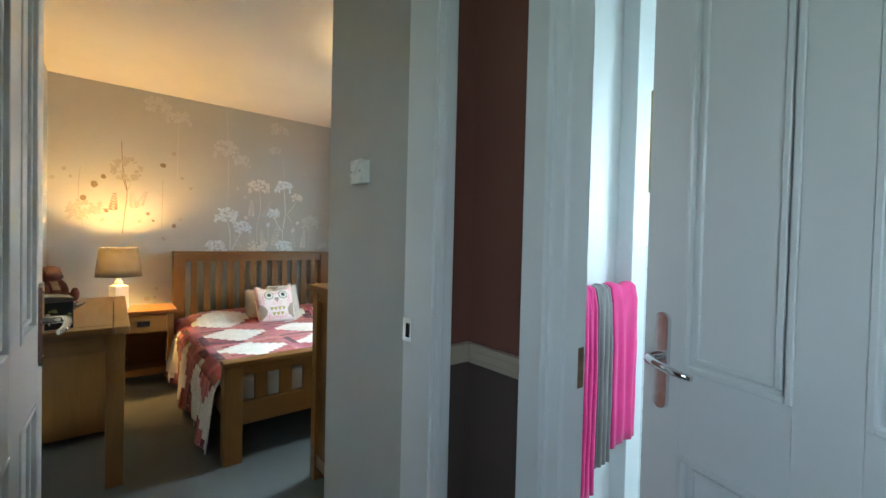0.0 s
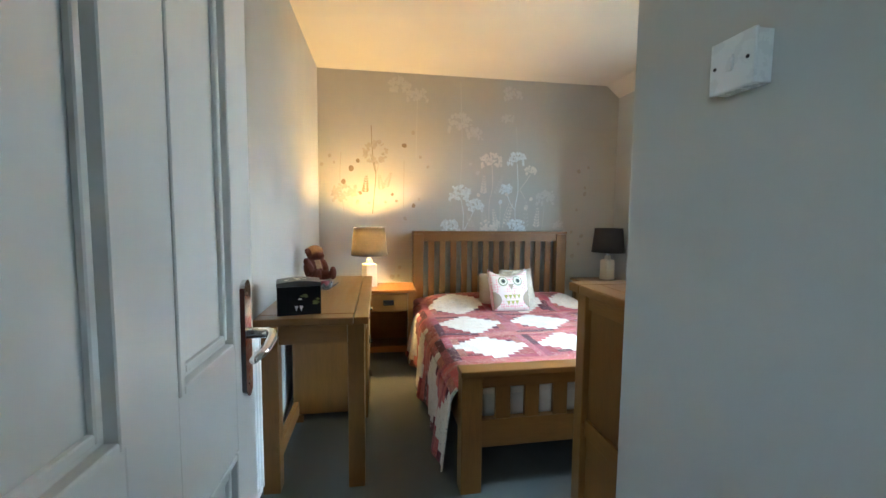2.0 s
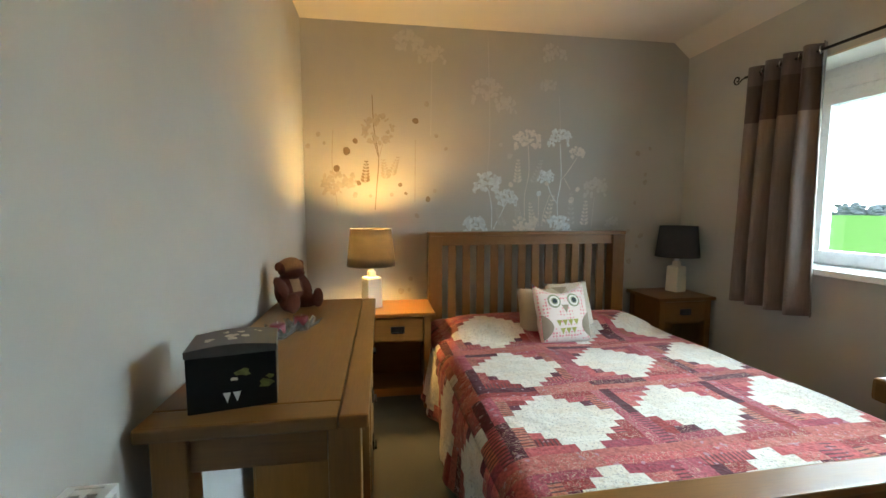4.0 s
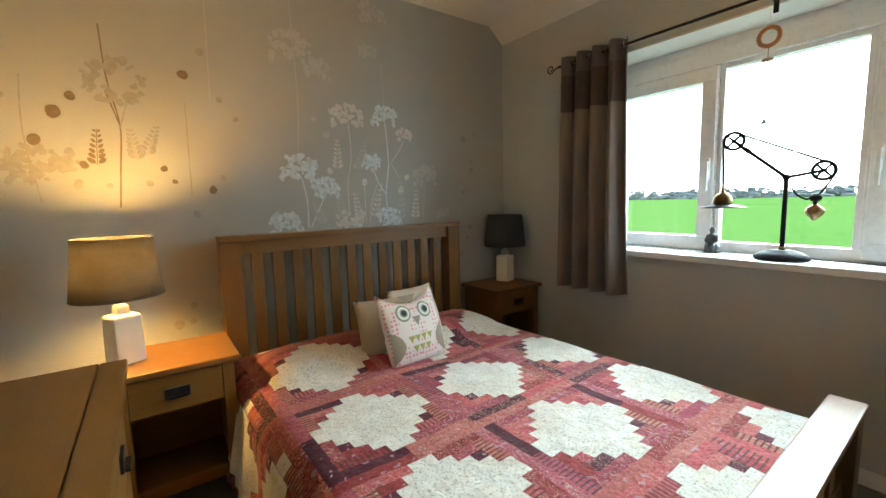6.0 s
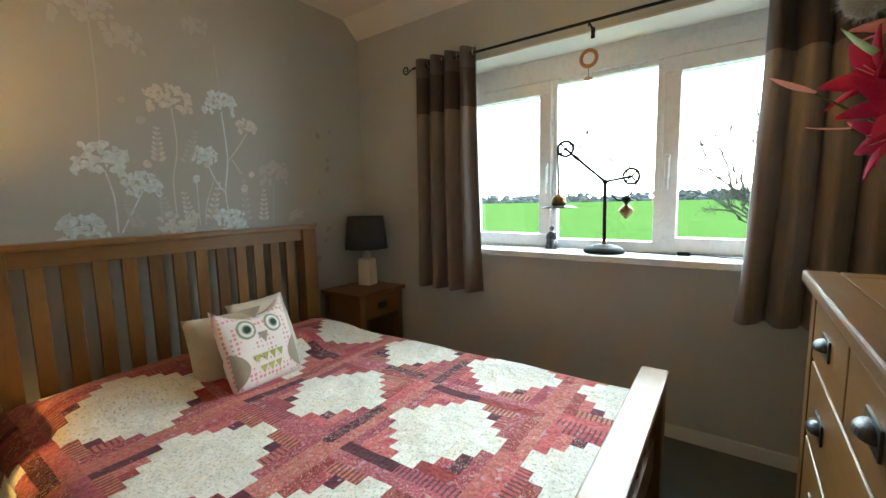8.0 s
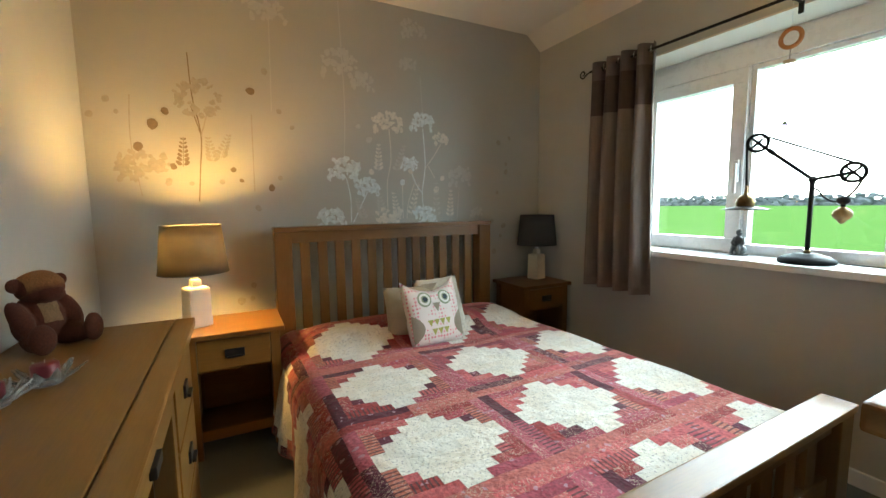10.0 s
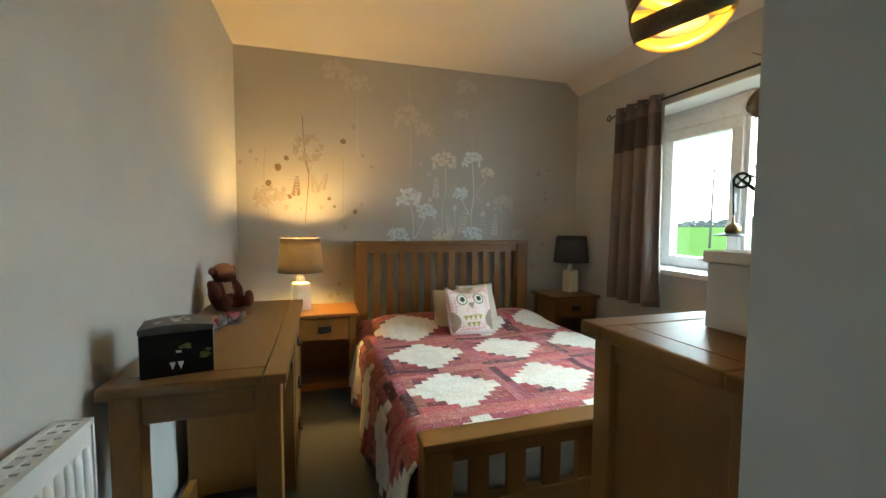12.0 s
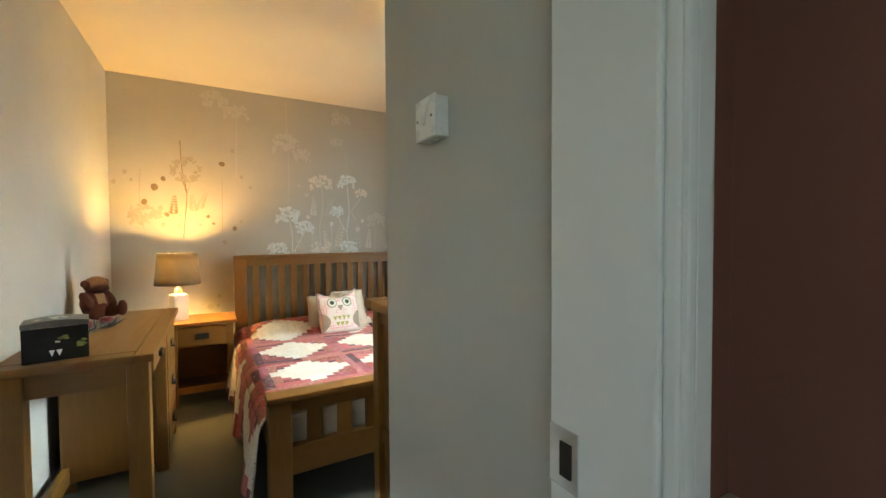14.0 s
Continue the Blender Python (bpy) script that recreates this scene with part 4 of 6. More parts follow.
def desk_parts():
    w, L, h = 0.235, 0.605, 0.775
    part("tabletop", boxes((-w, w - 0.066, -L + 0.082, L, h - 0.032, h), bevel=0.003), oak["y"], desk)
    part("tabletop_edge", boxes((w - 0.064, w, -L + 0.001, L, h - 0.032, h), bevel=0.006), oak["y"], desk)
    part("tabletop_end", boxes((-w, w - 0.066, -L, -L + 0.080, h - 0.032, h), bevel=0.006), oak["x"], desk)
    for sx in (-1, 1):
        part("leg", boxes((sx * (w - 0.055) - 0.036, sx * (w - 0.055) + 0.036, -L + 0.025, -L + 0.095, 0.0, h - 0.033), bevel=0.004), oak["z"], desk)
    part("end_rail", boxes((-w + 0.093, w - 0.093, -L + 0.035, -L + 0.065, 0.655, h - 0.033), bevel=0.002), oak["x"], desk)
    part("front_rail", boxes((w - 0.050, w - 0.030, -L + 0.096, 0.04, 0.655, h - 0.033), bevel=0.002), oak["y"], desk)
    part("back_rail", boxes((-w + 0.03, -w + 0.05, -L + 0.096, 0.04, 0.655, h - 0.033), bevel=0.002), oak["y"], desk)
    for y in (-L + 0.33,):
        dr = part("drawer_front", boxes((w - 0.029, w - 0.016, -L + 0.13, 0.02, 0.668, h - 0.045), bevel=0.002), oak["y"], desk)
        part("handle", boxes((w - 0.0155, w - 0.002, y - 0.035, y + 0.035, 0.69, 0.715), bevel=0.003), pewter, dr, "dark pewter handle")
    part("back_stretcher", boxes((-w + 0.026, -w + 0.056, -L + 0.096, 0.046, 0.045, 0.125), bevel=0.003), oak["y"], desk)
    # pedestal
    part("pedestal_side", boxes((-w + 0.03, w - 0.075, 0.052, 0.072, 0.045, h - 0.033)), oak["z"], desk)
    part("pedestal_side", boxes((-w + 0.03, w - 0.075, L - 0.052, L - 0.030, 0.045, h - 0.033)), oak["z"], desk)
    part("pedestal_back", boxes((-w + 0.022, -w + 0.029, 0.052, L - 0.03, 0.045, h - 0.033)), oak["y"], desk)
    part("pedestal_base", boxes((-w + 0.022, w - 0.076, 0.073, L - 0.053, 0.045, 0.075)), oak["y"], desk)
    for y0 in (0.048, L - 0.092):
        part("pedestal_post", boxes((w - 0.074, w - 0.022, y0, y0 + 0.052, 0.0, h - 0.033), bevel=0.003), oak["z"], desk)
        part("pedestal_post", boxes((-w + 0.03, -w + 0.08, y0 - 0.006, y0 + 0.003 if y0 < 0.1 else y0 + 0.052, 0.0, 0.044), bevel=0.002), oak["z"], desk)
    z = 0.085
    for i in range(3):
        dr = part("drawer_front", boxes((w - 0.045, w - 0.018, 0.103, L - 0.095, z, z + 0.205), bevel=0.003), oak["y"], desk)
        part("handle", boxes((w - 0.0175, w - 0.010, 0.265, 0.335, z + 0.085, z + 0.125), (w - 0.0095, w + 0.002, 0.270, 0.330, z + 0.085, z + 0.095), bevel=0.002), pewter, dr, "dark pewter cup handle")
        z += 0.215


desk_parts()

# keepsake box
kbox = thing("keepsake_box", "black lacquered keepsake box with pale printed motifs on the lid", "box", (0.181, 2.870, 0.775), 12)


def keepsake_parts():
    black = plain("black_lacquer", (0.006, 0.006, 0.007), 0.3, 0.0, 0.3, 9.0)
    black.node_tree.nodes["Principled BSDF"].inputs["Specular IOR Level"].default_value = 0.25
    lidm = plain("charcoal_lid", (0.055, 0.052, 0.048), 0.4, 0.0, 0.3, 14.0)
    pale = plain("pale_motif_print", (0.50, 0.47, 0.36), 0.5, 0.0, 0.2, 60.0)
    green = plain("olive_leaf_print", (0.12, 0.13, 0.03), 0.5, 0.0, 0.35, 80.0)
    w, d, h = 0.090, 0.066, 0.124
    part("body", boxes((-w, w, -d, d, 0.0, h), bevel=0.004), black, kbox)
    bm = bmesh.new()
    n = 12
    top, bot = [], []
    for j in range(2):
        y = (-d, d)[j] * 1.015
        top.append([bm.verts.new((-w * 1.015 + 2.03 * w * i / n, y, h + 0.016 + 0.009 * math.sin(math.pi * i / n))) for i in range(n + 1)])
        bot.append([bm.verts.new((-w * 1.015 + 2.03 * w * i / n, y, h + 0.001)) for i in range(n + 1)])
    for i in range(n):
        bm.faces.new((top[0][i], top[0][i + 1], top[1][i + 1], top[1][i]))
        bm.faces.new((bot[1][i], bot[1][i + 1], bot[0][i + 1], bot[0][i]))
        for j in range(2):
            bm.faces.new((bot[j][i], bot[j][i + 1], top[j][i + 1], top[j][i]))
    for i in (0, n):
        bm.faces.new((bot[0][i], top[0][i], top[1][i], bot[1][i]))
    lid = part("lid", bm, lidm, kbox)

    def zl(x):
        return h + 0.0168 + 0.009 * math.sin(math.pi * (x + w * 1.015) / (2.03 * w))

    r2 = random.Random(9)
    for cx, cy, s in ((-0.05, -0.015, 0.013), (-0.005, 0.0, 0.016), (0.0, -0.025, 0.012), (0.025, -0.01, 0.012), (0.012, 0.025, 0.009), (-0.02, 0.03, 0.008), (0.042, 0.038, 0.005), (0.052, 0.03, 0.005)):
        b = bmesh.new()
        pts = []
        for i in range(8):
            a = 2 * math.pi * i / 8
            q = s * r2.uniform(0.6, 1.25)
            x, y = cx + q * math.cos(a), cy + q * math.sin(a)
            pts.append(b.verts.new((x, y, zl(x) + 0.0006)))
        b.faces.new(pts)
        part("motif", b, pale, lid, "pale printed motif")
    for x, z in ((-0.012, 0.030), (0.008, 0.030)):
        b = bmesh.new()
        b.faces.new([b.verts.new(p) for p in ((x - 0.008, -d - 0.0008, z + 0.011), (x + 0.008, -d - 0.0008, z + 0.011), (x, -d - 0.0008, z - 0.012))])
        part("motif", b, white_card, kbox, "white printed triangle")
    for cx, cz, s, mt in ((0.022, 0.084, 0.016, green), (0.004, 0.070, 0.008, pale), (0.068, 0.052, 0.018, green), (0.076, 0.068, 0.010, green)):
        b = bmesh.new()
        pts = []
        for i in range(10):
            a = 2 * math.pi * i / 10
            q = s * r2.uniform(0.6, 1.2)
            pts.append(b.verts.new((cx + q * math.cos(a), -d - 0.0006, cz + 0.6 * q * math.sin(a))))
        b.faces.new(pts)
        part("motif", b, mt, kbox)


keepsake_parts()


def candle_holder(at, rz):
    t = thing("candle_holder", "clear glass lotus tealight holder with a dark red candle", "candle holder", at, rz, "glass candle holders")
    bm = smooth(lathe([(0.024, 0.0), (0.034, 0.003), (0.031, 0.008), (0.033, 0.022), (0.029, 0.022), (0.027, 0.010)], seg=20))
    part("cup", bm, clear_glass, t)
    for ring, (n, r0, lean, ln, wd) in enumerate(((8, 0.024, 1.05, 0.048, 0.036), (8, 0.026, 0.50, 0.040, 0.032))):
        for i in range(n):
            a = 2 * math.pi * (i + 0.5 * ring) / n
            b = bmesh.new()
            m = Matrix.Rotation(a, 3, "Z")
            secs = []
            for j in range(6):
                u = j / 5
                wj = wd * math.sin(math.pi * (0.18 + 0.78 * u)) * (1 - 0.5 * u)
                rr, zz = r0 + ln * u * math.sin(lean) * (1 + 0.25 * u), 0.005 + ln * (u * math.cos(lean) + 0.12 * u * u)
                secs.append([b.verts.new(m @ Vector((rr + dx, s * wj / 1.0, zz + dz))) for s, dx, dz in ((-0.5, 0, 0.002), (0.5, 0, 0.002), (0.5, 0.002, -0.001), (-0.5, 0.002, -0.001))])
            for p, q in zip(secs, secs[1:]):
                for k in range(4):
                    b.faces.new((p[k], p[(k + 1) % 4], q[(k + 1) % 4], q[k]))
            b.faces.new(secs[0])
            b.faces.new(secs[-1][::-1])
            part("petal", smooth(b), clear_glass, t)
    cd = part("candle", smooth(lathe([(0.024, 0.012), (0.026, 0.014), (0.026, 0.050), (0.022, 0.052)], seg=20)), wax_red, t, "dark red wax candle")
    part("wick", tube([(0, 0, 0.052), (0.001, 0, 0.060)], 0.0008, 5), white_card, cd)
    return t


candle_holder((0.165, 3.325, 0.775), 0)
candle_holder((0.225, 3.425, 0.775), 20)


# teddy, one plain mesh
def teddy():
    bm = bmesh.new()
    blob(bm, (0, 0, 0.078), (0.060, 0.062, 0.080), 22, 16, 0.10)
    blob(bm, (0.016, 0, 0.182), (0.055, 0.057, 0.049), 24, 18, 0.05)
    blob(bm, (0.060, 0, 0.164), (0.030, 0.030, 0.024), 16, 12, 0.05)
    blob(bm, (0.089, 0, 0.170), (0.007, 0.010, 0.007), 10, 8)
    for s in (-1, 1):
        blob(bm, (0.010, s * 0.058, 0.194), (0.011, 0.021, 0.021), 14, 10, 0.05)
        blob(bm, (0.048, s * 0.045, 0.032), (0.068, 0.033, 0.033), 18, 12, 0.08, Matrix.Rotation(s * 0.38, 3, "Z"))
        blob(bm, (0.108, s * 0.070, 0.046), (0.022, 0.031, 0.044), 16, 12, 0.06, Matrix.Rotation(s * 0.38, 3, "Z"))
        blob(bm, (0.030, s * 0.064, 0.098), (0.026, 0.025, 0.060), 16, 12, 0.08, Matrix.Rotation(-0.62, 3, "Y"))
    k = Mat("reddish_brown_plush")
    v = k.coord("Object")
    sep = k.n.new("ShaderNodeSeparateXYZ")
    k.l.new(v, sep.inputs[0])
    x, y, z = sep.outputs
    fur, big = k.noise(k.coord("Object", (1, 1, 0.5)), 320.0, 3.0, 0.7), k.noise(v, 28.0, 3.0)
    wave = k.math("MULTIPLY_ADD", big, 0.03, -0.015)
    # tan plush of the head, with lamplight on its top painted into the colour
    crown = k.math("SUBTRACT", k.math("ADD", z, wave), k.math("MULTIPLY", x, 0.45))
    lamplit_tan = k.math("MULTIPLY", k.math("MINIMUM", k.math("MAXIMUM", k.math("MULTIPLY_ADD", crown, 42.0, -6.2), 0.0), 1.0), k.math("LESS_THAN", k.math("ABSOLUTE", y), 0.050))
    bib = k.math("MULTIPLY", k.math("LESS_THAN", k.math("ABSOLUTE", y), 0.024), k.math("LESS_THAN", k.math("ABSOLUTE", k.math("SUBTRACT", k.math("ADD", z, wave), 0.108)), 0.028))
    bib = k.math("MULTIPLY", bib, k.math("GREATER_THAN", x, 0.02))
    col = k.mix(lamplit_tan, (0.115, 0.030, 0.015), (0.32, 0.145, 0.055))
    col = k.mix(bib, col, (0.30, 0.17, 0.085))
    col = k.mix(0.5, col, k.ramp(fur, [(0.3, (0.35, 0.35, 0.35)), (0.7, (1.5, 1.5, 1.5))]), "MULTIPLY")
    k.bump(fur, 1.0, 0.006)
    ob = part("teddy_bear", smooth(bm), k.done(col, 0.95))
    fuse = ob.modifiers.new("fuse", "REMESH")
    fuse.mode, fuse.voxel_size, fuse.use_smooth_shade = "VOXEL", 0.0035, True
    ob.matrix_world = pose(0.105, 3.79, 0.776, 0, 0, -38)
    tagged(ob, "reddish brown plush teddy bear sitting against the wall", "soft toy")


teddy()

# ---------------------------------------------------------------- chest of drawers
chest = thing("chest_of_drawers", "honey oak chest of drawers with dark cup handles", "chest of drawers", (1.69, 2.11, 0.0))


def chest_parts():
    w, d, h = 0.50, 0.22, 0.985
    fr = 0.075
    part("tabletop", boxes((-w + fr + 0.001, w - fr - 0.001, -d + fr + 0.001, d - fr - 0.001, h - 0.032, h - 0.001), bevel=0.002), oak["x"], chest)
    for s in (-1, 1):
        part("tabletop_edge", boxes((-w, w, min(s * d, s * (d - fr)), max(s * d, s * (d - fr)), h - 0.032, h), bevel=0.006), oak["x"], chest)
        part("tabletop_end", boxes((min(s * w, s * (w - fr)), max(s * w, s * (w - fr)), -d + fr, d - fr, h - 0.032, h), bevel=0.006), oak["y"], chest)
        for sy in (-1, 1):
            part("corner_post", boxes((s * (w - 0.055) - 0.03, s * (w - 0.055) + 0.03, sy * (d - 0.05) - 0.028, sy * (d - 0.05) + 0.028, 0.0, h - 0.033), bevel=0.004), oak["z"], chest)
        part("side_panel", boxes((s * (w - 0.055) - 0.008, s * (w - 0.055) + 0.008, -d + 0.078, d - 0.078, 0.10, h - 0.033)), oak["z"], chest)
        part("side_rail", boxes((s * (w - 0.055) - 0.020, s * (w - 0.055) + 0.020, -d + 0.079, d - 0.079, h - 0.085, h - 0.034), bevel=0.002), oak["y"], chest)
        part("side_rail", boxes((s * (w - 0.055) - 0.020, s * (w - 0.055) + 0.020, -d + 0.079, d - 0.079, 0.07, 0.135), bevel=0.002), oak["y"], chest)
        part("side_rail", boxes((s * (w - 0.055) - 0.018, s * (w - 0.055) + 0.018, -d + 0.079, d - 0.079, 0.46, 0.52), bevel=0.002), oak["y"], chest)
    part("back_panel", boxes((-w + 0.086, w - 0.086, -d + 0.03, -d + 0.042, 0.07, h - 0.033)), oak["x"], chest)
    part("plinth_rail", boxes((-w + 0.086, w - 0.086, d - 0.06, d - 0.03, 0.06, 0.115), bevel=0.002), oak["x"], chest)
    # black sheet added so the gaps between drawers read as shade
    part("drawer_gap_shade", boxes((-w + 0.087, w - 0.087, d - 0.075, d - 0.062, 0.116, h - 0.034)), gap_shade, chest)
    rows = ((0.765, 0.935, 2), (0.555, 0.755, 1), (0.340, 0.545, 1), (0.125, 0.330, 1))
    for z0, z1, n in rows:
        for i in range(n):
            span = 2 * (w - 0.092)
            x0 = -w + 0.092 + i * span / n + (0.005 if i else 0)
            x1 = -w + 0.092 + (i + 1) * span / n - (0.005 if i < n - 1 else 0)
            dr = part("drawer_front", boxes((x0, x1, d - 0.058, d - 0.024, z0, z1), bevel=0.004), oak["x"], chest)
            for hx in ([(x0 + x1) / 2] if n == 2 else [-0.21, 0.21]):
                zc = (z0 + z1) / 2
                hb = boxes((hx - 0.045, hx + 0.045, d - 0.0235, d - 0.019, zc - 0.022, zc + 0.026), bevel=0.001)
                cup = bmesh.ops.create_uvsphere(hb, u_segments=20, v_segments=12, radius=1.0)["verts"]
                for v in cup:
                    low = max(v.co.z, -0.25)
                    v.co = Vector((hx + 0.036 * v.co.x, d - 0.019 + 0.021 * max(v.co.y, 0.0), zc + 0.002 + 0.018 * low))
                part("handle", hb, pewter, dr, "dark pewter cup handle")


chest_parts()

wbox = thing("storage_box", "plain white lidded storage box on the chest of drawers", "box", (1.585, 2.085, 0.985))
part("body", boxes((-0.165, 0.165, -0.11, 0.11, 0.0, 0.145), bevel=0.003), white_card, wbox)
part("lid", boxes((-0.172, 0.172, -0.117, 0.117, 0.146, 0.172), bevel=0.003), white_card, wbox)

# ---------------------------------------------------------------- pendant
pendant = thing("pendant_light", "pendant lamp shade of woven bronze and gold bands", "ceiling light", (2.02, 2.88, 2.13))


def pendant_parts():
    k = Mat("bronze_outside_gold_inside")
    f = k.noise(k.world(), 90.0, 3.0)
    bronze = k.done(k.ramp(f, [(0.3, (0.10, 0.085, 0.065)), (0.7, (0.15, 0.125, 0.09))]), 0.35, 0.6)
    gold = plain("gold_foil_lining", (0.72, 0.45, 0.10), 0.32, 0.6, 0.08)
    n = 48
    for i, (tx, ty, r, h) in enumerate(((20, 8, 0.200, 0.042), (-20, 12, 0.193, 0.042), (6, -24, 0.186, 0.040), (-10, -14, 0.206, 0.040))):
        m = Euler((radians(tx), radians(ty), 0)).to_matrix()
        off = Vector((0, 0, (0.045, -0.03, -0.055, 0.06)[i]))

        def ring(rad, z):
            return [off + m @ Vector((rad * math.cos(2 * math.pi * j / n), rad * math.sin(2 * math.pi * j / n), z)) for j in range(n)]

        for nm, mt, ra, rb in (("band", bronze, r, r + 0.0012), ("band_lining", gold, r - 0.0014, r - 0.0002)):
            bm = bmesh.new()
            rings = [[bm.verts.new(p) for p in ring(q, z)] for q, z in ((ra, -h), (rb, -h), (rb, h), (ra, h))]
            for a in range(4):
                p, q = rings[a], rings[(a + 1) % 4]
                for j in range(n):
                    f2 = bm.faces.new((p[j], p[(j + 1) % n], q[(j + 1) % n], q[j]))
                    f2.smooth = a in (1, 3)
            part(nm, bm, mt, pendant)
    part("lamp_holder", tube([(0, 0, 0.05), (0, 0, 0.13)], 0.018, 14), white_card, pendant)
    part("cord", tube([(0, 0, 0.13), (0, 0, 0.385)], 0.003, 6), white_card, pendant)
    part("ceiling_rose", smooth(lathe([(0.045, 0.365), (0.045, 0.372), (0.036, 0.388)], seg=24)), white_card, pendant)
    part("diffuser", smooth(lathe([(0.001, -0.098), (0.10, -0.098), (0.1, -0.094), (0.001, -0.094)], seg=32)), shade_material("frosted_diffuser", (0.8, 0.72, 0.5), 0.7), pendant)


pendant_parts()

# ---------------------------------------------------------------- curtains
rod = thing("curtain_rod", "black iron curtain rod with scrolled ends", "curtain rod", (2.83, 3.13, 2.062))
part("pole", smooth(tube([(0, -1.13, 0), (0, 1.13, 0)], 0.0075, 12)), black_iron, rod)
for s in (-1, 1):
    spiral = [(0, s * 1.125, 0.0), (0, s * 1.155, -0.006)]
    for i in range(22):
        a = -1.9 + i * 0.33
        r = 0.028 * (1 - i / 30)
        spiral.append((0, s * (1.190 + r * math.cos(a) * 1.0), -0.010 + r * math.sin(a) + 0.012))
    part("scroll_finial", smooth(tube(spiral, 0.0045, 8)), black_iron, rod)
for y in (0.0, -1.02, 1.02):
    part("bracket", tube([(0.069, y, -0.045), (0.066, y, -0.014), (0.012, y, -0.012), (0.0, y, -0.018), (0.0, y, -0.008)], 0.0062, 8), black_iron, rod)
    part("bracket_plate", boxes((0.062, 0.0695, y - 0.010, y + 0.010, -0.060, -0.008), bevel=0.002), black_iron, rod)


def curtain_material():
    k = Mat("taupe_mauve_banded_curtain")
    g = k.n.new("ShaderNodeNewGeometry")
    sep = k.n.new("ShaderNodeSeparateXYZ")
    k.l.new(g.outputs["Position"], sep.inputs[0])
    z = sep.outputs[2]
    col = k.ramp(k.math("DIVIDE", z, 2.5), [(0.0, (0.225, 0.180, 0.162)), (0.703, (0.070, 0.048, 0.048)), (0.792, (0.125, 0.100, 0.104))], True)
    weave = k.noise(k.world((1, 1, 0.25)), 600.0, 2.0)
    slub = k.noise(k.world((30, 30, 2)), 3.0, 3.0)
    col = k.mix(0.4, col, k.ramp(weave, [(0.3, (0.6, 0.6, 0.6)), (0.7, (1.25, 1.25, 1.25))]), "MULTIPLY")
    col = k.mix(0.4, col, k.ramp(slub, [(0.3, (0.7, 0.7, 0.7)), (0.7, (1.2, 1.2, 1.2))]), "MULTIPLY")
    k.bump(weave, 0.25, 0.001)
    k.b.inputs["Sheen Weight"].default_value = 0.25
    k.done(col, 0.8)
    t, add = k.n.new("ShaderNodeBsdfTranslucent"), k.n.new("ShaderNodeMixShader")
    k.l.new(col, t.inputs["Color"])
    add.inputs[0].default_value = 0.12
    k.l.new(k.b.outputs[0], add.inputs[1])
    k.l.new(t.outputs[0], add.inputs[2])
    k.l.new(add.outputs[0], k.n["Material Output"].inputs["Surface"])
    return k.m


curtain_mat = curtain_material()


def curtain(y0, y1, z0, label, seed, flip):
    t = thing("curtain", label, "curtain", (2.83, (y0 + y1) / 2, z0), 0.0, "window curtains")
    c = (y0 + y1) / 2
    top = 2.103 - z0
    folds = 4
    nu, nv = 150, 26
    bm = bmesh.new()
    grid = []
    for j in range(nv + 1):
        v = j / nv
        z = top * v
        row = []
        for i in range(nu + 1):
            u = i / nu
            spread = 1.0 + 0.10 * (1 - v) ** 2
            y = (u - 0.5) * (y1 - y0) * spread + flip * 0.03 * (1 - v) ** 2
            ph = 2 * math.pi * folds * u + 0.5 * noise.noise(Vector((u * 6, seed, v * 1.2)))
            amp = 0.060 * (0.75 + 0.35 * noise.noise(Vector((u * 5, seed + 3, 0)))) * (0.85 + 0.25 * (1 - v))
            x = amp * math.sin(ph) + 0.012 * math.sin(2 * ph + 1 + seed) * (1 - v) - 0.035 * (1 - v)
            y += 0.010 * math.cos(ph) + 0.006 * noise.noise(Vector((u * 9, v * 3, seed)))
            row.append(bm.verts.new((x, y, z + 0.004 * noise.noise(Vector((u * 8, 0, seed))) * (v < 0.05))))
        grid.append(row)
    for j in range(nv):
        for i in range(nu):
            f = bm.faces.new((grid[j][i], grid[j][i + 1], grid[j + 1][i + 1], grid[j + 1][i]))
            f.smooth = True
    ob = part("drape", bm, curtain_mat, t)
    md = ob.modifiers.new("thickness", "SOLIDIFY")
    md.thickness = 0.003
    for i in range(folds * 2):
        u = (i + 0.5) / (folds * 2)
        y = (u - 0.5) * (y1 - y0)
        part("eyelet", smooth(tube([(0.020 * math.cos(a), y + 0.010 * math.cos(a), 2.062 - z0 + 0.020 * math.sin(a)) for a in (2 * math.pi * q / 18 for q in range(19))], 0.0035, 6)), chrome, t, "chrome eyelet ring")


curtain(3.775, 4.22, 0.64, "taupe and mauve banded eyelet curtain with chrome rings", 1.0, -1)
curtain(1.98, 2.42, 0.66, "taupe and mauve banded eyelet curtain behind the chest", 5.0, 1)

# ---------------------------------------------------------------- on the window sill
SILL = WZ0 + 0.006
pl = thing("pulley_lamp", "black iron pulley table lamp with aged brass weights", "table lamp", (2.995, 3.077, SILL))


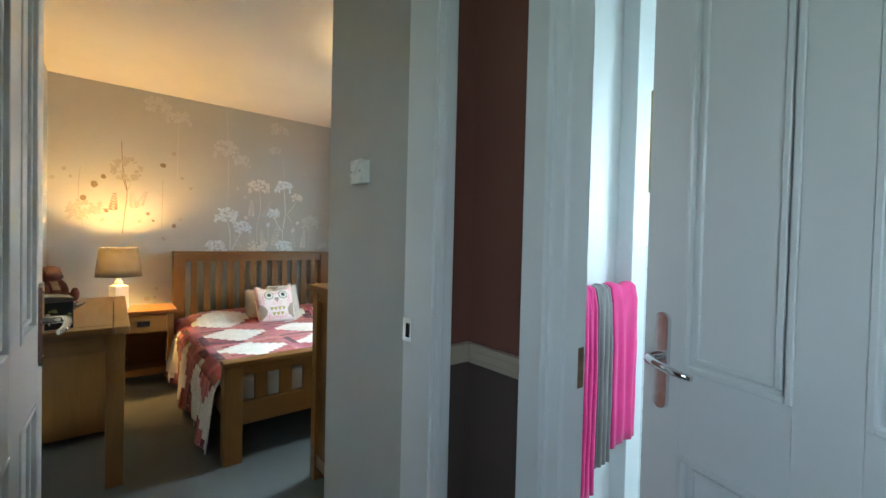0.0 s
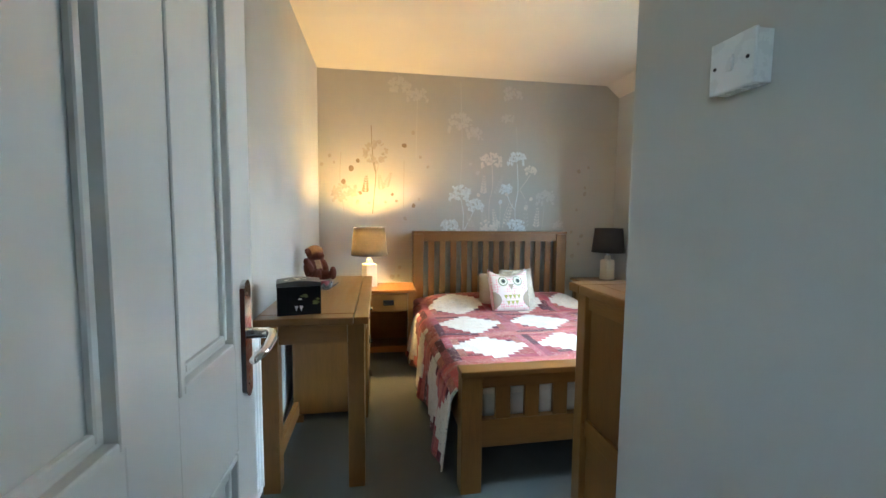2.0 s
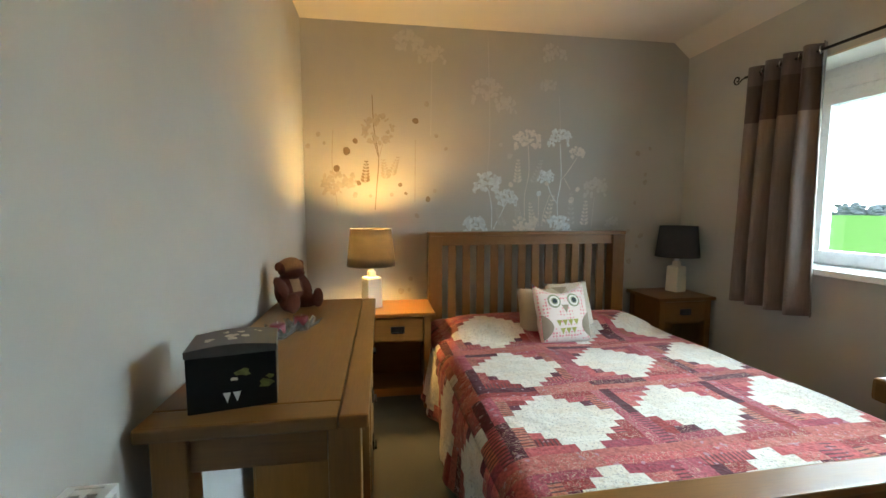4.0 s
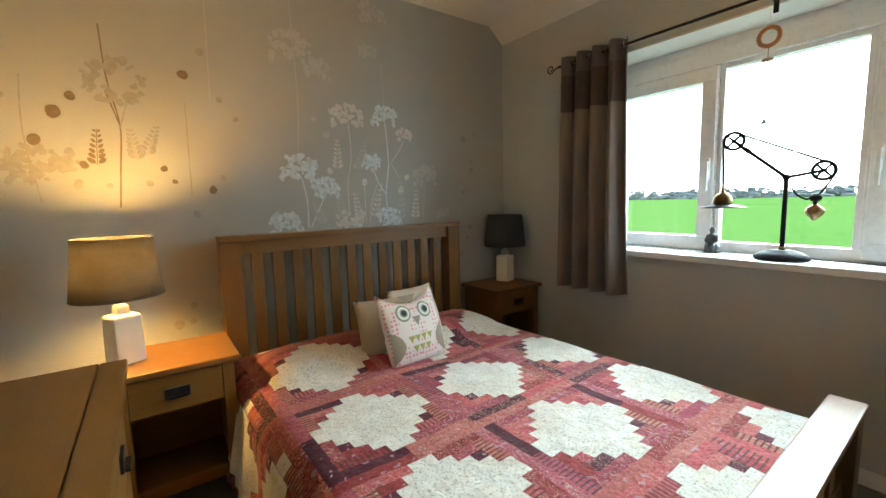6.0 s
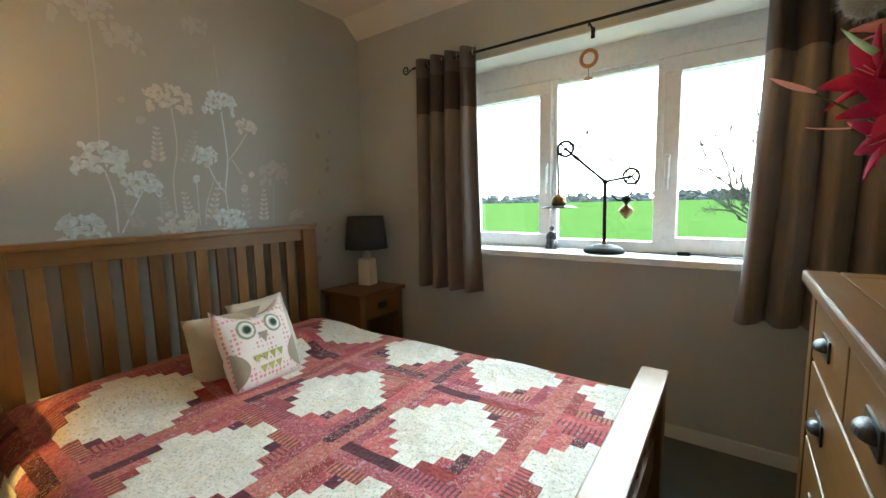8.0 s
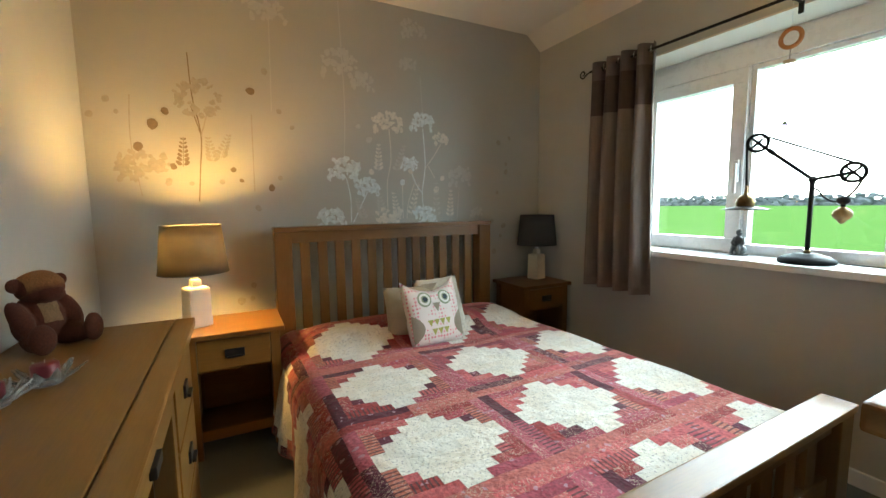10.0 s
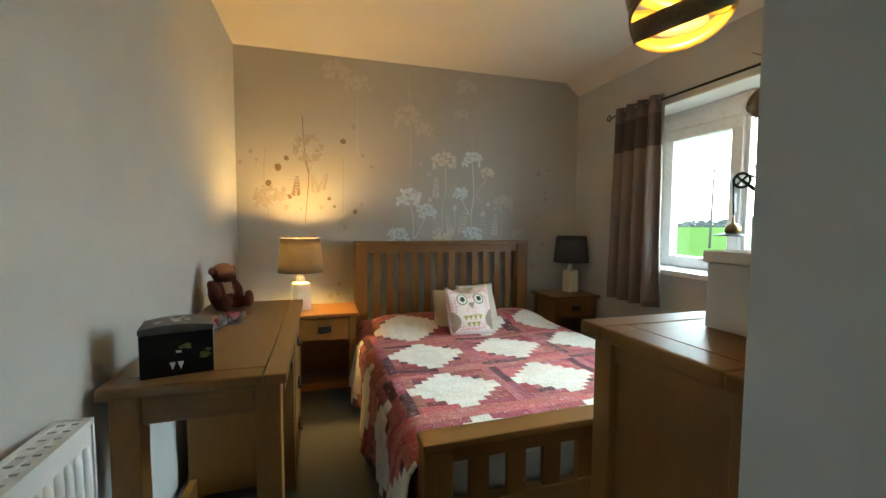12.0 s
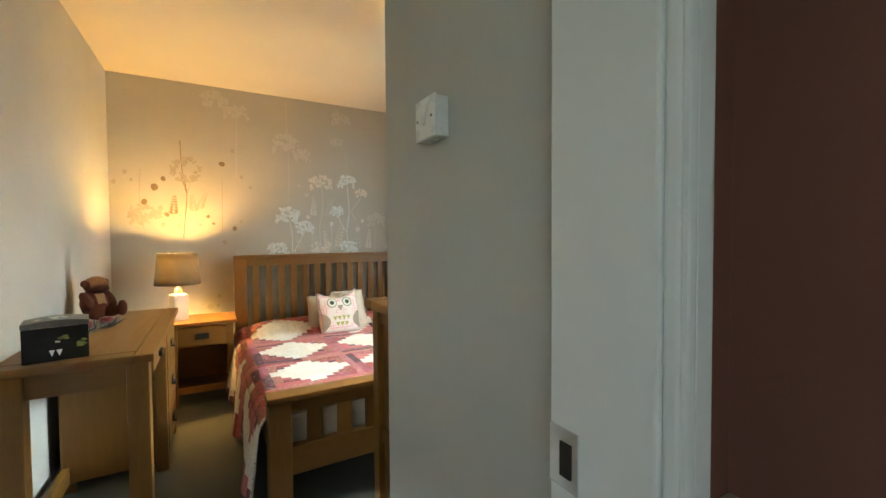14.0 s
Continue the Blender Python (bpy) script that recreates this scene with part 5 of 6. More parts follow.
def pulley_parts():
    px = lambda p: (p[0] - 2.995, p[1] - 3.077, p[2] - SILL)
    part("base", smooth(lathe([(0.101, 0.0), (0.108, 0.006), (0.105, 0.018), (0.082, 0.034), (0.060, 0.038), (0.053, 0.044), (0.018, 0.047)], seg=40)), black_iron, pl)
    part("collar", smooth(lathe([(0.012, 0.045), (0.014, 0.055), (0.010, 0.062)], seg=16)), brass_aged, pl)
    top = px((3.0, 3.08, 1.285))
    part("column", smooth(tube([(0, 0, 0.045), top], 0.0098, 12)), black_iron, pl)
    part("elbow", smooth(blob(bmesh.new(), top, (0.016, 0.016, 0.016), 14, 10)), black_iron, pl)
    A, B = px((2.912, 3.269, 1.468)), px((3.058, 2.962, 1.31))
    part("arm", smooth(tube([top, A], 0.0082, 10)), black_iron, pl)
    part("arm", smooth(tube([top, B], 0.0078, 10)), black_iron, pl)

    def wheel(c, r, name="pulley_wheel"):
        d = Vector((-0.40, 0.91, 0)).normalized()
        side = Vector((0.91, 0.40, 0))
        ringp = [Vector(c) + r * (math.cos(a) * d + math.sin(a) * Vector((0, 0, 1))) for a in (2 * math.pi * i / 28 for i in range(29))]
        bm = tube(ringp, 0.0078, 8)
        for i in range(4):
            a = math.pi / 4 + math.pi / 2 * i
            tube([Vector(c), Vector(c) + r * (math.cos(a) * d + math.sin(a) * Vector((0, 0, 1)))], 0.0058, 6, bm)
        tube([Vector(c) - 0.014 * side, Vector(c) + 0.014 * side], 0.009, 10, bm)
        return part(name, smooth(bm), black_iron, pl)

    wheel(A, 0.040)
    wheel(B, 0.040)
    part("joint", smooth(tube([Vector(A) * 0.8 + Vector(top) * 0.2, Vector(A) * 0.68 + Vector(top) * 0.32], 0.011, 10)), black_iron, pl)
    d = Vector((-0.40, 0.91, 0)).normalized()
    bell = Vector(px((2.900, 3.300, 1.19)))
    part("cable", smooth(tube([Vector(A) + d * 0.042, bell + Vector((0, 0, 0.075))], 0.0048, 6)), black_iron, pl)
    part("cable", smooth(tube([Vector(A) + Vector((0, 0, 0.042)), Vector(A) * 0.5 + Vector(B) * 0.5 + Vector((0, 0, 0.042)), Vector(B) + Vector((0, 0, 0.042))], 0.0048, 6)), black_iron, pl)
    wt = Vector(px((3.033, 2.978, 1.127)))
    hang = [Vector(B) - d * 0.042]
    for i in range(1, 9):
        t = i / 9
        p = (Vector(B) - d * 0.042) * (1 - t) + Vector(top) * t
        hang.append(p - Vector((0, 0, 0.115 * math.sin(math.pi * t) ** 0.8)) if t < 0.95 else p)
    hang.append(Vector(top) - Vector((0, 0, 0.04)))
    part("cable", smooth(tube(hang, 0.0048, 6)), black_iron, pl)
    part("small_pulley", smooth(blob(bmesh.new(), wt + Vector((0, 0, 0.062)), (0.024, 0.024, 0.020), 16, 10)), black_iron, pl)
    part("weight_stem", smooth(tube([wt + Vector((0, 0, 0.06)), wt + Vector((0, 0, 0.02))], 0.009, 10)), black_iron, pl)
    part("weight", smooth(lathe([(0.004, -0.042), (0.010, -0.038), (0.014, -0.030), (0.030, -0.016), (0.036, 0.0), (0.030, 0.016), (0.014, 0.028), (0.009, 0.034)], wt, 24)), brass_aged, pl, "aged brass counterweight")
    part("bell", smooth(lathe([(0.036, -0.030), (0.041, -0.010), (0.037, 0.012), (0.023, 0.028), (0.009, 0.034), (0.007, 0.050), (0.005, 0.078)], bell, 24)), brass_aged, pl, "aged brass lamp bell")
    part("reflector", smooth(lathe([(0.034, -0.024), (0.098, -0.040), (0.098, -0.042), (0.030, -0.030)], bell, 40, closed=True)), pewter, pl, "thin round dark metal reflector")
    flex = [(0.06, -0.06, 0.012), (0.07, -0.12, 0.003), (0.065, -0.24, 0.003), (0.045, -0.34, 0.003)]
    part("flex", smooth(tube(flex, 0.0028, 6)), black_iron, pl)
    part("inline_switch", boxes((0.030, 0.052, -0.405, -0.345, 0.0005, 0.018), bevel=0.005), black_iron, pl)
    part("flex", smooth(tube([(0.041, -0.405, 0.008), (0.03, -0.46, 0.010), (0.02, -0.54, 0.004), (-0.01, -0.64, 0.003)], 0.0028, 6)), black_iron, pl)


pulley_parts()


def figurine():
    bm = bmesh.new()
    box(bm, -0.012, 0.040, -0.034, 0.034, 0.0, 0.007, 0.002)
    blob(bm, (0.012, -0.006, 0.030), (0.026, 0.030, 0.026), 14, 10, 0.1)
    blob(bm, (0.012, 0.004, 0.070), (0.020, 0.024, 0.038), 14, 10, 0.1)
    blob(bm, (0.010, 0.002, 0.122), (0.014, 0.015, 0.018), 12, 10, 0.05)
    for s in (-1, 1):
        tube([(0.010, s * 0.022, 0.095), (-0.004, s * 0.028, 0.066), (-0.014, s * 0.012, 0.050)], 0.007, 8, bm)
        tube([(0.0, s * 0.014, 0.028), (-0.020, s * 0.016, 0.048), (-0.030, s * 0.016, 0.010)], 0.009, 8, bm)
    ob = part("figurine", smooth(bm), plain("dark_silver_resin", (0.12, 0.12, 0.125), 0.35, 0.6, 0.35, 70.0))
    ob.location = (3.045, 3.395, SILL)
    tagged(ob, "small dark silver seated figurine on the window sill", "ornament")


figurine()

orn = thing("hanging_ornament", "wooden ring wind chime with a glass drop hanging in the window", "ornament", (2.825, 3.128, 1.52))
part("ring", smooth(tube([(0.0, 0.038 * math.cos(a), 0.367 + 0.038 * math.sin(a)) for a in (2 * math.pi * i / 28 for i in range(29))], 0.009, 8)), plain("orange_wood", (0.42, 0.17, 0.05), 0.5), orn)
part("string", tube([(0, 0, 0.405), (0.003, 0.002, 0.528)], 0.0010, 5), white_card, orn)
part("string", tube([(0, 0, 0.33), (0, 0, 0.012)], 0.0012, 5), black_iron, orn)
part("bead", smooth(lathe([(0.003, 0.262), (0.022, 0.266), (0.022, 0.274), (0.003, 0.280)], seg=16)), plain("pale_wood_bead", (0.55, 0.38, 0.22), 0.5), orn)
for i in range(4):
    a = 2 * math.pi * i / 4 + 0.4
    part("chime", tube([(0.014 * math.cos(a), 0.014 * math.sin(a), 0.262), (0.014 * math.cos(a), 0.014 * math.sin(a), 0.175 + 0.02 * i)], 0.0014, 6), chrome, orn)
part("glass_drop", smooth(lathe([(0.001, -0.018), (0.010, -0.014), (0.014, -0.004), (0.010, 0.008), (0.002, 0.022)], seg=12)), glassy("violet_glass", (0.35, 0.25, 0.45), 0.05), orn, "violet glass drop")

# ---------------------------------------------------------------- silk flowers on the chest
bouquet = thing("flower_arrangement", "pink silk lilies and grey pompom stems in a vase", "flowers", (1.93, 2.10, 0.985))


def bouquet_parts():
    pink = shade_material("pink_silk_petal", (0.62, 0.04, 0.15), 0.5)
    blush = shade_material("blush_silk_petal", (0.78, 0.40, 0.34), 0.5)
    leafm = plain("green_silk_leaf", (0.22, 0.33, 0.05), 0.5, 0.0, 0.25, 50.0)
    stemm = plain("green_wire_stem", (0.08, 0.11, 0.03), 0.6)
    part("vase", smooth(lathe([(0.045, 0.0), (0.060, 0.02), (0.066, 0.09), (0.042, 0.17), (0.045, 0.19), (0.040, 0.19), (0.036, 0.17)], seg=28)), ceramic, bouquet)
    r3 = random.Random(3)

    def petal(c, ax, out, ln, wd, mat, curl=0.4):
        bm = bmesh.new()
        ax, out = Vector(ax).normalized(), Vector(out).normalized()
        side = ax.cross(out).normalized()
        rows = []
        for j in range(8):
            u = j / 7
            p = Vector(c) + ln * (ax * (u * (1 - curl * u * 0.5)) + out * (0.25 * u + curl * u * u))
            w = wd * math.sin(math.pi * (0.10 + 0.88 * u)) ** 0.8
            rows.append([bm.verts.new(p + side * w * k - (ax * 0 + out) * abs(k) * -0.18 * wd) for k in (-0.5, -0.2, 0.2, 0.5)])
        for a, b in zip(rows, rows[1:]):
            for k in range(3):
                f = bm.faces.new((a[k], a[k + 1], b[k + 1], b[k]))
                f.smooth = True
        return bm, mat

    def lily(c, ax, size, mat):
        ax = Vector(ax).normalized()
        o = ax.orthogonal().normalized()
        for i in range(6):
            a = 2 * math.pi * i / 6 + r3.uniform(-0.1, 0.1)
            out = Matrix.Rotation(a, 3, ax) @ o
            bm, m = petal(c, ax, out, size * r3.uniform(0.9, 1.1), size * 0.42, mat, 0.55)
            ob = part("petal", bm, m, bouquet)
            sm = ob.modifiers.new("thickness", "SOLIDIFY")
            sm.thickness = 0.0012
        for i in range(4):
            out = Matrix.Rotation(1.57 * i, 3, ax) @ o
            part("stamen", tube([Vector(c), Vector(c) + ax * size * 0.6 + out * size * 0.16], 0.0012, 5), blush, bouquet)

    stems = []
    for c, ax, size, mat in (((0.01, 0.14, 0.44), (-0.3, 0.8, 0.35), 0.11, pink), ((0.05, 0.10, 0.34), (-0.1, 0.9, -0.2), 0.10, pink), ((-0.05, 0.12, 0.38), (-0.8, 0.5, 0.2), 0.10, pink), ((0.10, 0.05, 0.47), (0.5, 0.5, 0.5), 0.11, pink),
                             ((0.0, 0.10, 0.53), (0.2, 0.6, 0.8), 0.10, blush), ((0.02, -0.04, 0.45), (-0.3, -0.6, 0.5), 0.11, pink)):
        lily(c, ax, size, mat)
        stems.append(c)
    for c, ax in (((-0.02, 0.26, 0.43), (-0.3, 1, 0.1)), ((0.10, 0.18, 0.36), (0.3, 0.9, -0.2))):
        bm, m = petal(c, ax, (0, 0, 1), 0.09, 0.040, blush, 0.1)
        part("bud", bm, m, bouquet)
        stems.append(c)
    for c, ax in (((0.0, 0.12, 0.46), (-0.2, 0.9, 0.3)), ((0.06, 0.10, 0.40), (0.4, 0.8, 0.1)), ((-0.05, 0.05, 0.36), (-0.8, 0.2, 0.1)), ((0.0, 0.05, 0.32), (0.1, 0.9, -0.3))):
        bm, m = petal(c, ax, (0, 0, 1), 0.13, 0.035, leafm, 0.2)
        part("leaf", bm, m, bouquet)
    for c in stems:
        part("stem", tube([(0, 0, 0.15), (c[0] * 0.4, c[1] * 0.4, 0.15 + (c[2] - 0.15) * 0.6), c], 0.0025, 6), stemm, bouquet)
    ball = (-0.20, 0.22, 0.555)
    part("stem", tube([(0, 0, 0.15), (-0.07, 0.08, 0.42), ball], 0.002, 6), stemm, bouquet)
    bm = smooth(blob(bmesh.new(), ball, (0.034, 0.034, 0.034), 20, 14, 0.12))
    for i in range(1400):
        v = Vector((r3.gauss(0, 1), r3.gauss(0, 1), r3.gauss(0, 1))).normalized()
        o = v.orthogonal().normalized() * 0.0007
        p, q = Vector(ball) + v * 0.030, Vector(ball) + (v + 0.15 * Vector((r3.gauss(0, 1), r3.gauss(0, 1), r3.gauss(0, 1)))) * r3.uniform(0.037, 0.043)
        bm.faces.new([bm.verts.new(k) for k in (p + o, p - o, q)])
    part("pompom", bm, shade_material("grey_beige_pompom", (0.52, 0.49, 0.42), 0.5), bouquet, "grey beige bristly pompom")
    tw = [(0, 0, 0.15), (-0.05, 0.10, 0.5), (-0.02, 0.30, 0.72), (0.02, 0.42, 0.79)]
    part("twig", tube(tw, [0.003, 0.0028, 0.002, 0.0012], 6), plain("brown_twig", (0.05, 0.035, 0.025), 0.8), bouquet)


bouquet_parts()

# ---------------------------------------------------------------- hall and bathroom
structure("wall_hall_east", boxes((HALL_E, 1.24, 0.823, D1, 0, H_ROOM), (HALL_E, 1.24, -1.4, 0.007, 0, H_ROOM), (HALL_E, 1.24, 0.007, 0.823, 2.06, H_ROOM)), hall_paper, "dark maroon-brown papered hall wall", "wall")
# the opening is added to seat the fill lamp; no hall window is known
structure("wall_hall_west", boxes((-0.6, -0.48, -1.4, -1.0, 0, H_ROOM), (-0.6, -0.48, -0.2, D0, 0, H_ROOM), (-0.6, -0.48, -1.0, -0.2, 0, 1.1), (-0.6, -0.48, -1.0, -0.2, 2.05, H_ROOM)), hall_paper, "dark papered hall wall with an added opening for the fill light", "wall")
structure("wall_hall_south", boxes((-0.48, HALL_E, -1.4, -1.28, 0, H_ROOM)), hall_paper, "dark papered hall end wall", "wall")
structure("dado_panel", boxes((HALL_E - 0.005, HALL_E - 0.001, 0.862, D0 - 0.006, 0.0, 0.92), (DE + 0.052, HALL_E - 0.006, D0 - 0.006, D0 - 0.001, 0.0, 0.92)), hall_dark, "dark brown paper below the dado rail", "wall")
structure("dado_rail", boxes((HALL_E - 0.020, HALL_E - 0.0005, 0.862, D0 - 0.021, 0.922, 0.968), (HALL_E - 0.026, HALL_E - 0.019, 0.862, D0 - 0.027, 0.936, 0.956), (DE + 0.052, HALL_E - 0.0005, D0 - 0.020, D0 - 0.0005, 0.922, 0.968), bevel=0.003), painted("cream_gloss_dado", (0.40, 0.34, 0.26), 0.4, 0.05, 0.04), "cream painted dado rail in the hall", "dado rail")
frame_2 = thing("door_frame", "white door lining and architrave of the bathroom", "door frame", (HALL_E, 0.415, 0), kind="structure")
for s in (-1, 1):
    e = s * 0.380
    part("lining", boxes((-0.006, 0.126, min(e, e + s * 0.027), max(e, e + s * 0.027), 0, 2.03), bevel=0.003), white_gloss, frame_2)
    part("architrave", boxes((-0.026, -0.007, min(e + s * 0.006, e + s * 0.064), max(e + s * 0.006, e + s * 0.064), 0, 2.09), bevel=0.004), white_gloss, frame_2)
    part("door_stop", boxes((0.03, 0.08, min(e - s * 0.012, e - s * 0.0005), max(e - s * 0.012, e - s * 0.0005), 0, 2.03), bevel=0.002), white_gloss, frame_2)
part("head", boxes((-0.006, 0.126, -0.407, 0.407, 2.031, 2.058), bevel=0.003), white_gloss, frame_2)
part("strike_plate", boxes((0.088, 0.118, 0.3785, 0.3798, 0.90, 0.99)), brass_aged, frame_2, "worn brass strike plate")
door2 = thing("door_2", "white panelled bathroom door standing ajar", "door", (1.268, 0.045, 0.0), -18.0, kind="structure")
leaf(door2, 0.755, 1.99, 0.040, 0, 0.955, ((0.105, 0.3275), (0.4275, 0.65)), (0.74, 0.935))

bath_paint = painted("pale_blue_white_bathroom_paint", (0.70, 0.76, 0.78), 0.5, 0.05, 0.03)
wall_b = structure("wall_bath_north", boxes((1.241, 3.2, 1.105, 1.20, 0, H_ROOM)), bath_paint, "pale blue-white bathroom wall with tiles below", "wall")
structure("wall_bath_east", boxes((3.08, 3.2, -1.4, -0.4, 0, H_ROOM), (3.08, 3.2, 0.4, 1.105, 0, H_ROOM), (3.08, 3.2, -0.4, 0.4, 0, 1.25), (3.08, 3.2, -0.4, 0.4, 2.1, H_ROOM)), bath_paint, "pale bathroom wall with a window opening", "wall")
structure("wall_bath_south", boxes((1.241, 3.08, -1.4, -1.28, 0, H_ROOM)), bath_paint, "pale bathroom end wall", "wall")
structure("floor_bath", boxes((1.245, 3.08, -1.27, 1.10, 0.0005, 0.006)), plain("pale_vinyl_floor", (0.55, 0.55, 0.52), 0.4), "pale vinyl bathroom floor", "floor")
structure("wall_boxing", boxes((1.95, 2.06, 1.04, 1.104, 0, H_ROOM), bevel=0.003), bath_paint, "boxed-in pipe run in the bathroom corner", "wall")

towel_rail = thing("towel_rail", "chrome wall rail holding the towels in the bathroom", "towel rail", (1.80, 1.04, 1.06))
part("bar", smooth(tube([(-0.24, 0, 0), (0.145, 0, 0)], 0.009, 12)), chrome, towel_rail)
for x in (-0.22, 0.12):
    part("bracket", smooth(tube([(x, 0, 0), (x, 0.064, 0)], 0.007, 10)), chrome, towel_rail)


def towel(x0, x1, front, back, mat, label, seed):
    """A towel folded over the rail, front fall towards the doorway."""
    t = thing("towel", label, "towel", ((x0 + x1) / 2, 1.04, 1.06), 0.0, "towels on the rail")
    bm = bmesh.new()
    path = [(-0.030, -front + i * front / 14) for i in range(14)] + [(-0.022, 0.010), (-0.010, 0.019), (0.004, 0.019), (0.016, 0.009)] + [(0.020, -i * back / 10) for i in range(1, 11)]
    n = 16
    rows = []
    for k, (y, z) in enumerate(path):
        row = []
        for i in range(n + 1):
            u = i / n
            w = 0.010 * math.sin(u * 9 + seed) * min(1, abs(z) / 0.2) + 0.006 * noise.noise(Vector((u * 5, z * 6, seed)))
            row.append(bm.verts.new(((u - 0.5) * (x1 - x0) * (1 - 0.10 * abs(z)), y - abs(w) * (1 if y < 0 else -0.3), z + 0.012 * noise.noise(Vector((u * 3, seed, k < 2))))))
        rows.append(row)
    for a, b in zip(rows, rows[1:]):
        for i in range(n):
            bm.faces.new((a[i], a[i + 1], b[i + 1], b[i])).smooth = True
    ob = part("cloth", bm, mat, t)
    m = ob.modifiers.new("thickness", "SOLIDIFY")
    m.thickness, m.offset = 0.009, 0.0


pink_terry = cloth("pink_terry", (0.62, 0.02, 0.20), 260.0, 0.15)
towel(1.755, 1.93, 0.54, 0.35, pink_terry, "bright pink terry towel folded over the rail", 1.0)
towel(1.665, 1.752, 0.58, 0.4, cloth("grey_terry", (0.16, 0.16, 0.155), 260.0, 0.15), "dark grey terry towel folded over the rail", 2.0)
towel(1.58, 1.660, 0.66, 0.4, pink_terry, "bright pink hand towel hanging lower on the rail", 3.0)

pic = thing("framed_picture", "small framed picture with a gilt frame on the bathroom wall", "picture", (2.29, 1.104, 1.66))
part("picture_frame", boxes((-0.10, -0.082, -0.02, -0.001, -0.215, 0.215), (0.082, 0.10, -0.02, -0.001, -0.215, 0.215), (-0.082, 0.082, -0.02, -0.001, 0.197, 0.215), (-0.082, 0.082, -0.02, -0.001, -0.215, -0.197), bevel=0.003), plain("worn_gilt", (0.45, 0.36, 0.17), 0.45, 0.4, 0.2), pic)
part("picture", boxes((-0.081, 0.081, -0.008, -0.002, -0.196, 0.196)), plain("dull_painted_print", (0.16, 0.13, 0.08), 0.5, 0.0, 0.9, 16.0), pic)

# bathroom wall tiles, laid in brick bond
tile_mesh = mesh_of("tile", boxes((-0.0975, 0.0975, -0.008, 0.0, -0.0475, 0.0475), bevel=0.002), tile_mat)
structure("tile_bed", boxes((2.062, 2.95, 1.1005, 1.1045, 0.02, 1.22)), grout_mat, "grey grout behind the bathroom tiles", "wall")
for r in range(12):
    for c in range(4):
        x = 2.165 + c * 0.2 + (0.1 if r % 2 else 0.0)
        if x + 0.098 > 2.95:
            continue
        ob = new("tile", tile_mesh)
        ob.parent = wall_b
        ob.location = (x, 1.100, 0.07 + r * 0.1)

# ---------------------------------------------------------------- outside
def grass_material():
    k = Mat("spring_field_grass")
    v = k.world()
    a, b = k.noise(v, 0.02, 4.0), k.noise(v, 1.5, 5.0)
    col = k.ramp(a, [(0.3, (0.085, 0.165, 0.040)), (0.7, (0.105, 0.190, 0.050))])
    col = k.mix(0.3, col, k.ramp(b, [(0.3, (0.07, 0.15, 0.03)), (0.7, (0.12, 0.20, 0.05))]))
    return k.done(col, 1.0, 0.0, Specular_IOR_Level=0.0)


def ground_mesh():
    bm = bmesh.new()
    xs = [-400, -60, 3.5, 12, 30, 70, 150, 300, 600, 1200, 3000]
    ys = [-2500, -900, -300, -100, -40, -10, 0, 10, 40, 100, 300, 900, 2500]
    g = [[bm.verts.new((x, y, -2.75 + (0.9 * noise.noise(Vector((x * 0.01, y * 0.01, 0))) if x > 60 else 0) + (0.5 if x > 200 else 0))) for y in ys] for x in xs]
    for i in range(len(xs) - 1):
        for j in range(len(ys) - 1):
            bm.faces.new((g[i][j], g[i + 1][j], g[i + 1][j + 1], g[i][j + 1])).smooth = True
    return bm


structure("ground", ground_mesh(), grass_material(), "bright green open field reaching to the horizon", "field")


def far_wood():
    r4 = random.Random(12)
    bm = bmesh.new()
    for i in range(620):
        y = -760 + i * 2.8 + r4.uniform(-3, 3)
        x = 430 + 40 * noise.noise(Vector((y * 0.01, 0, 0))) + r4.uniform(0, 30)
        h = 9.0 + 5.0 * noise.noise(Vector((y * 0.013, 3, 0))) + 2.0 * noise.noise(Vector((y * 0.08, 9, 0))) + r4.uniform(-1.5, 2.0)
        for k in range(4):
            made = bmesh.ops.create_icosphere(bm, subdivisions=1, radius=1.0)
            c = Vector((x + r4.uniform(-3, 3), y + r4.uniform(-3, 3), -2.6 + h * (0.10 + 0.24 * k)))
            sc = Vector((4.5, 8.0 - k, h * 0.30)) * r4.uniform(0.7, 1.15) * (1 - 0.14 * k)
            for v in made["verts"]:
                q = 1 + 0.6 * noise.noise(v.co * 2 + c)
                v.co = c + Vector((v.co.x * sc.x * q, v.co.y * sc.y * q, v.co.z * sc.z * q))
    # base colour is paled and greyed to imitate distance haze
    ob = part("far_woodland", bm, plain("haze_painted_woodland", (0.15, 0.165, 0.165), 1.0, 0.0, 0.3, 0.2))
    tagged(ob, "bare woodland along the edge of the field, haze painted into its colour", "woodland", "", "stuff")


far_wood()


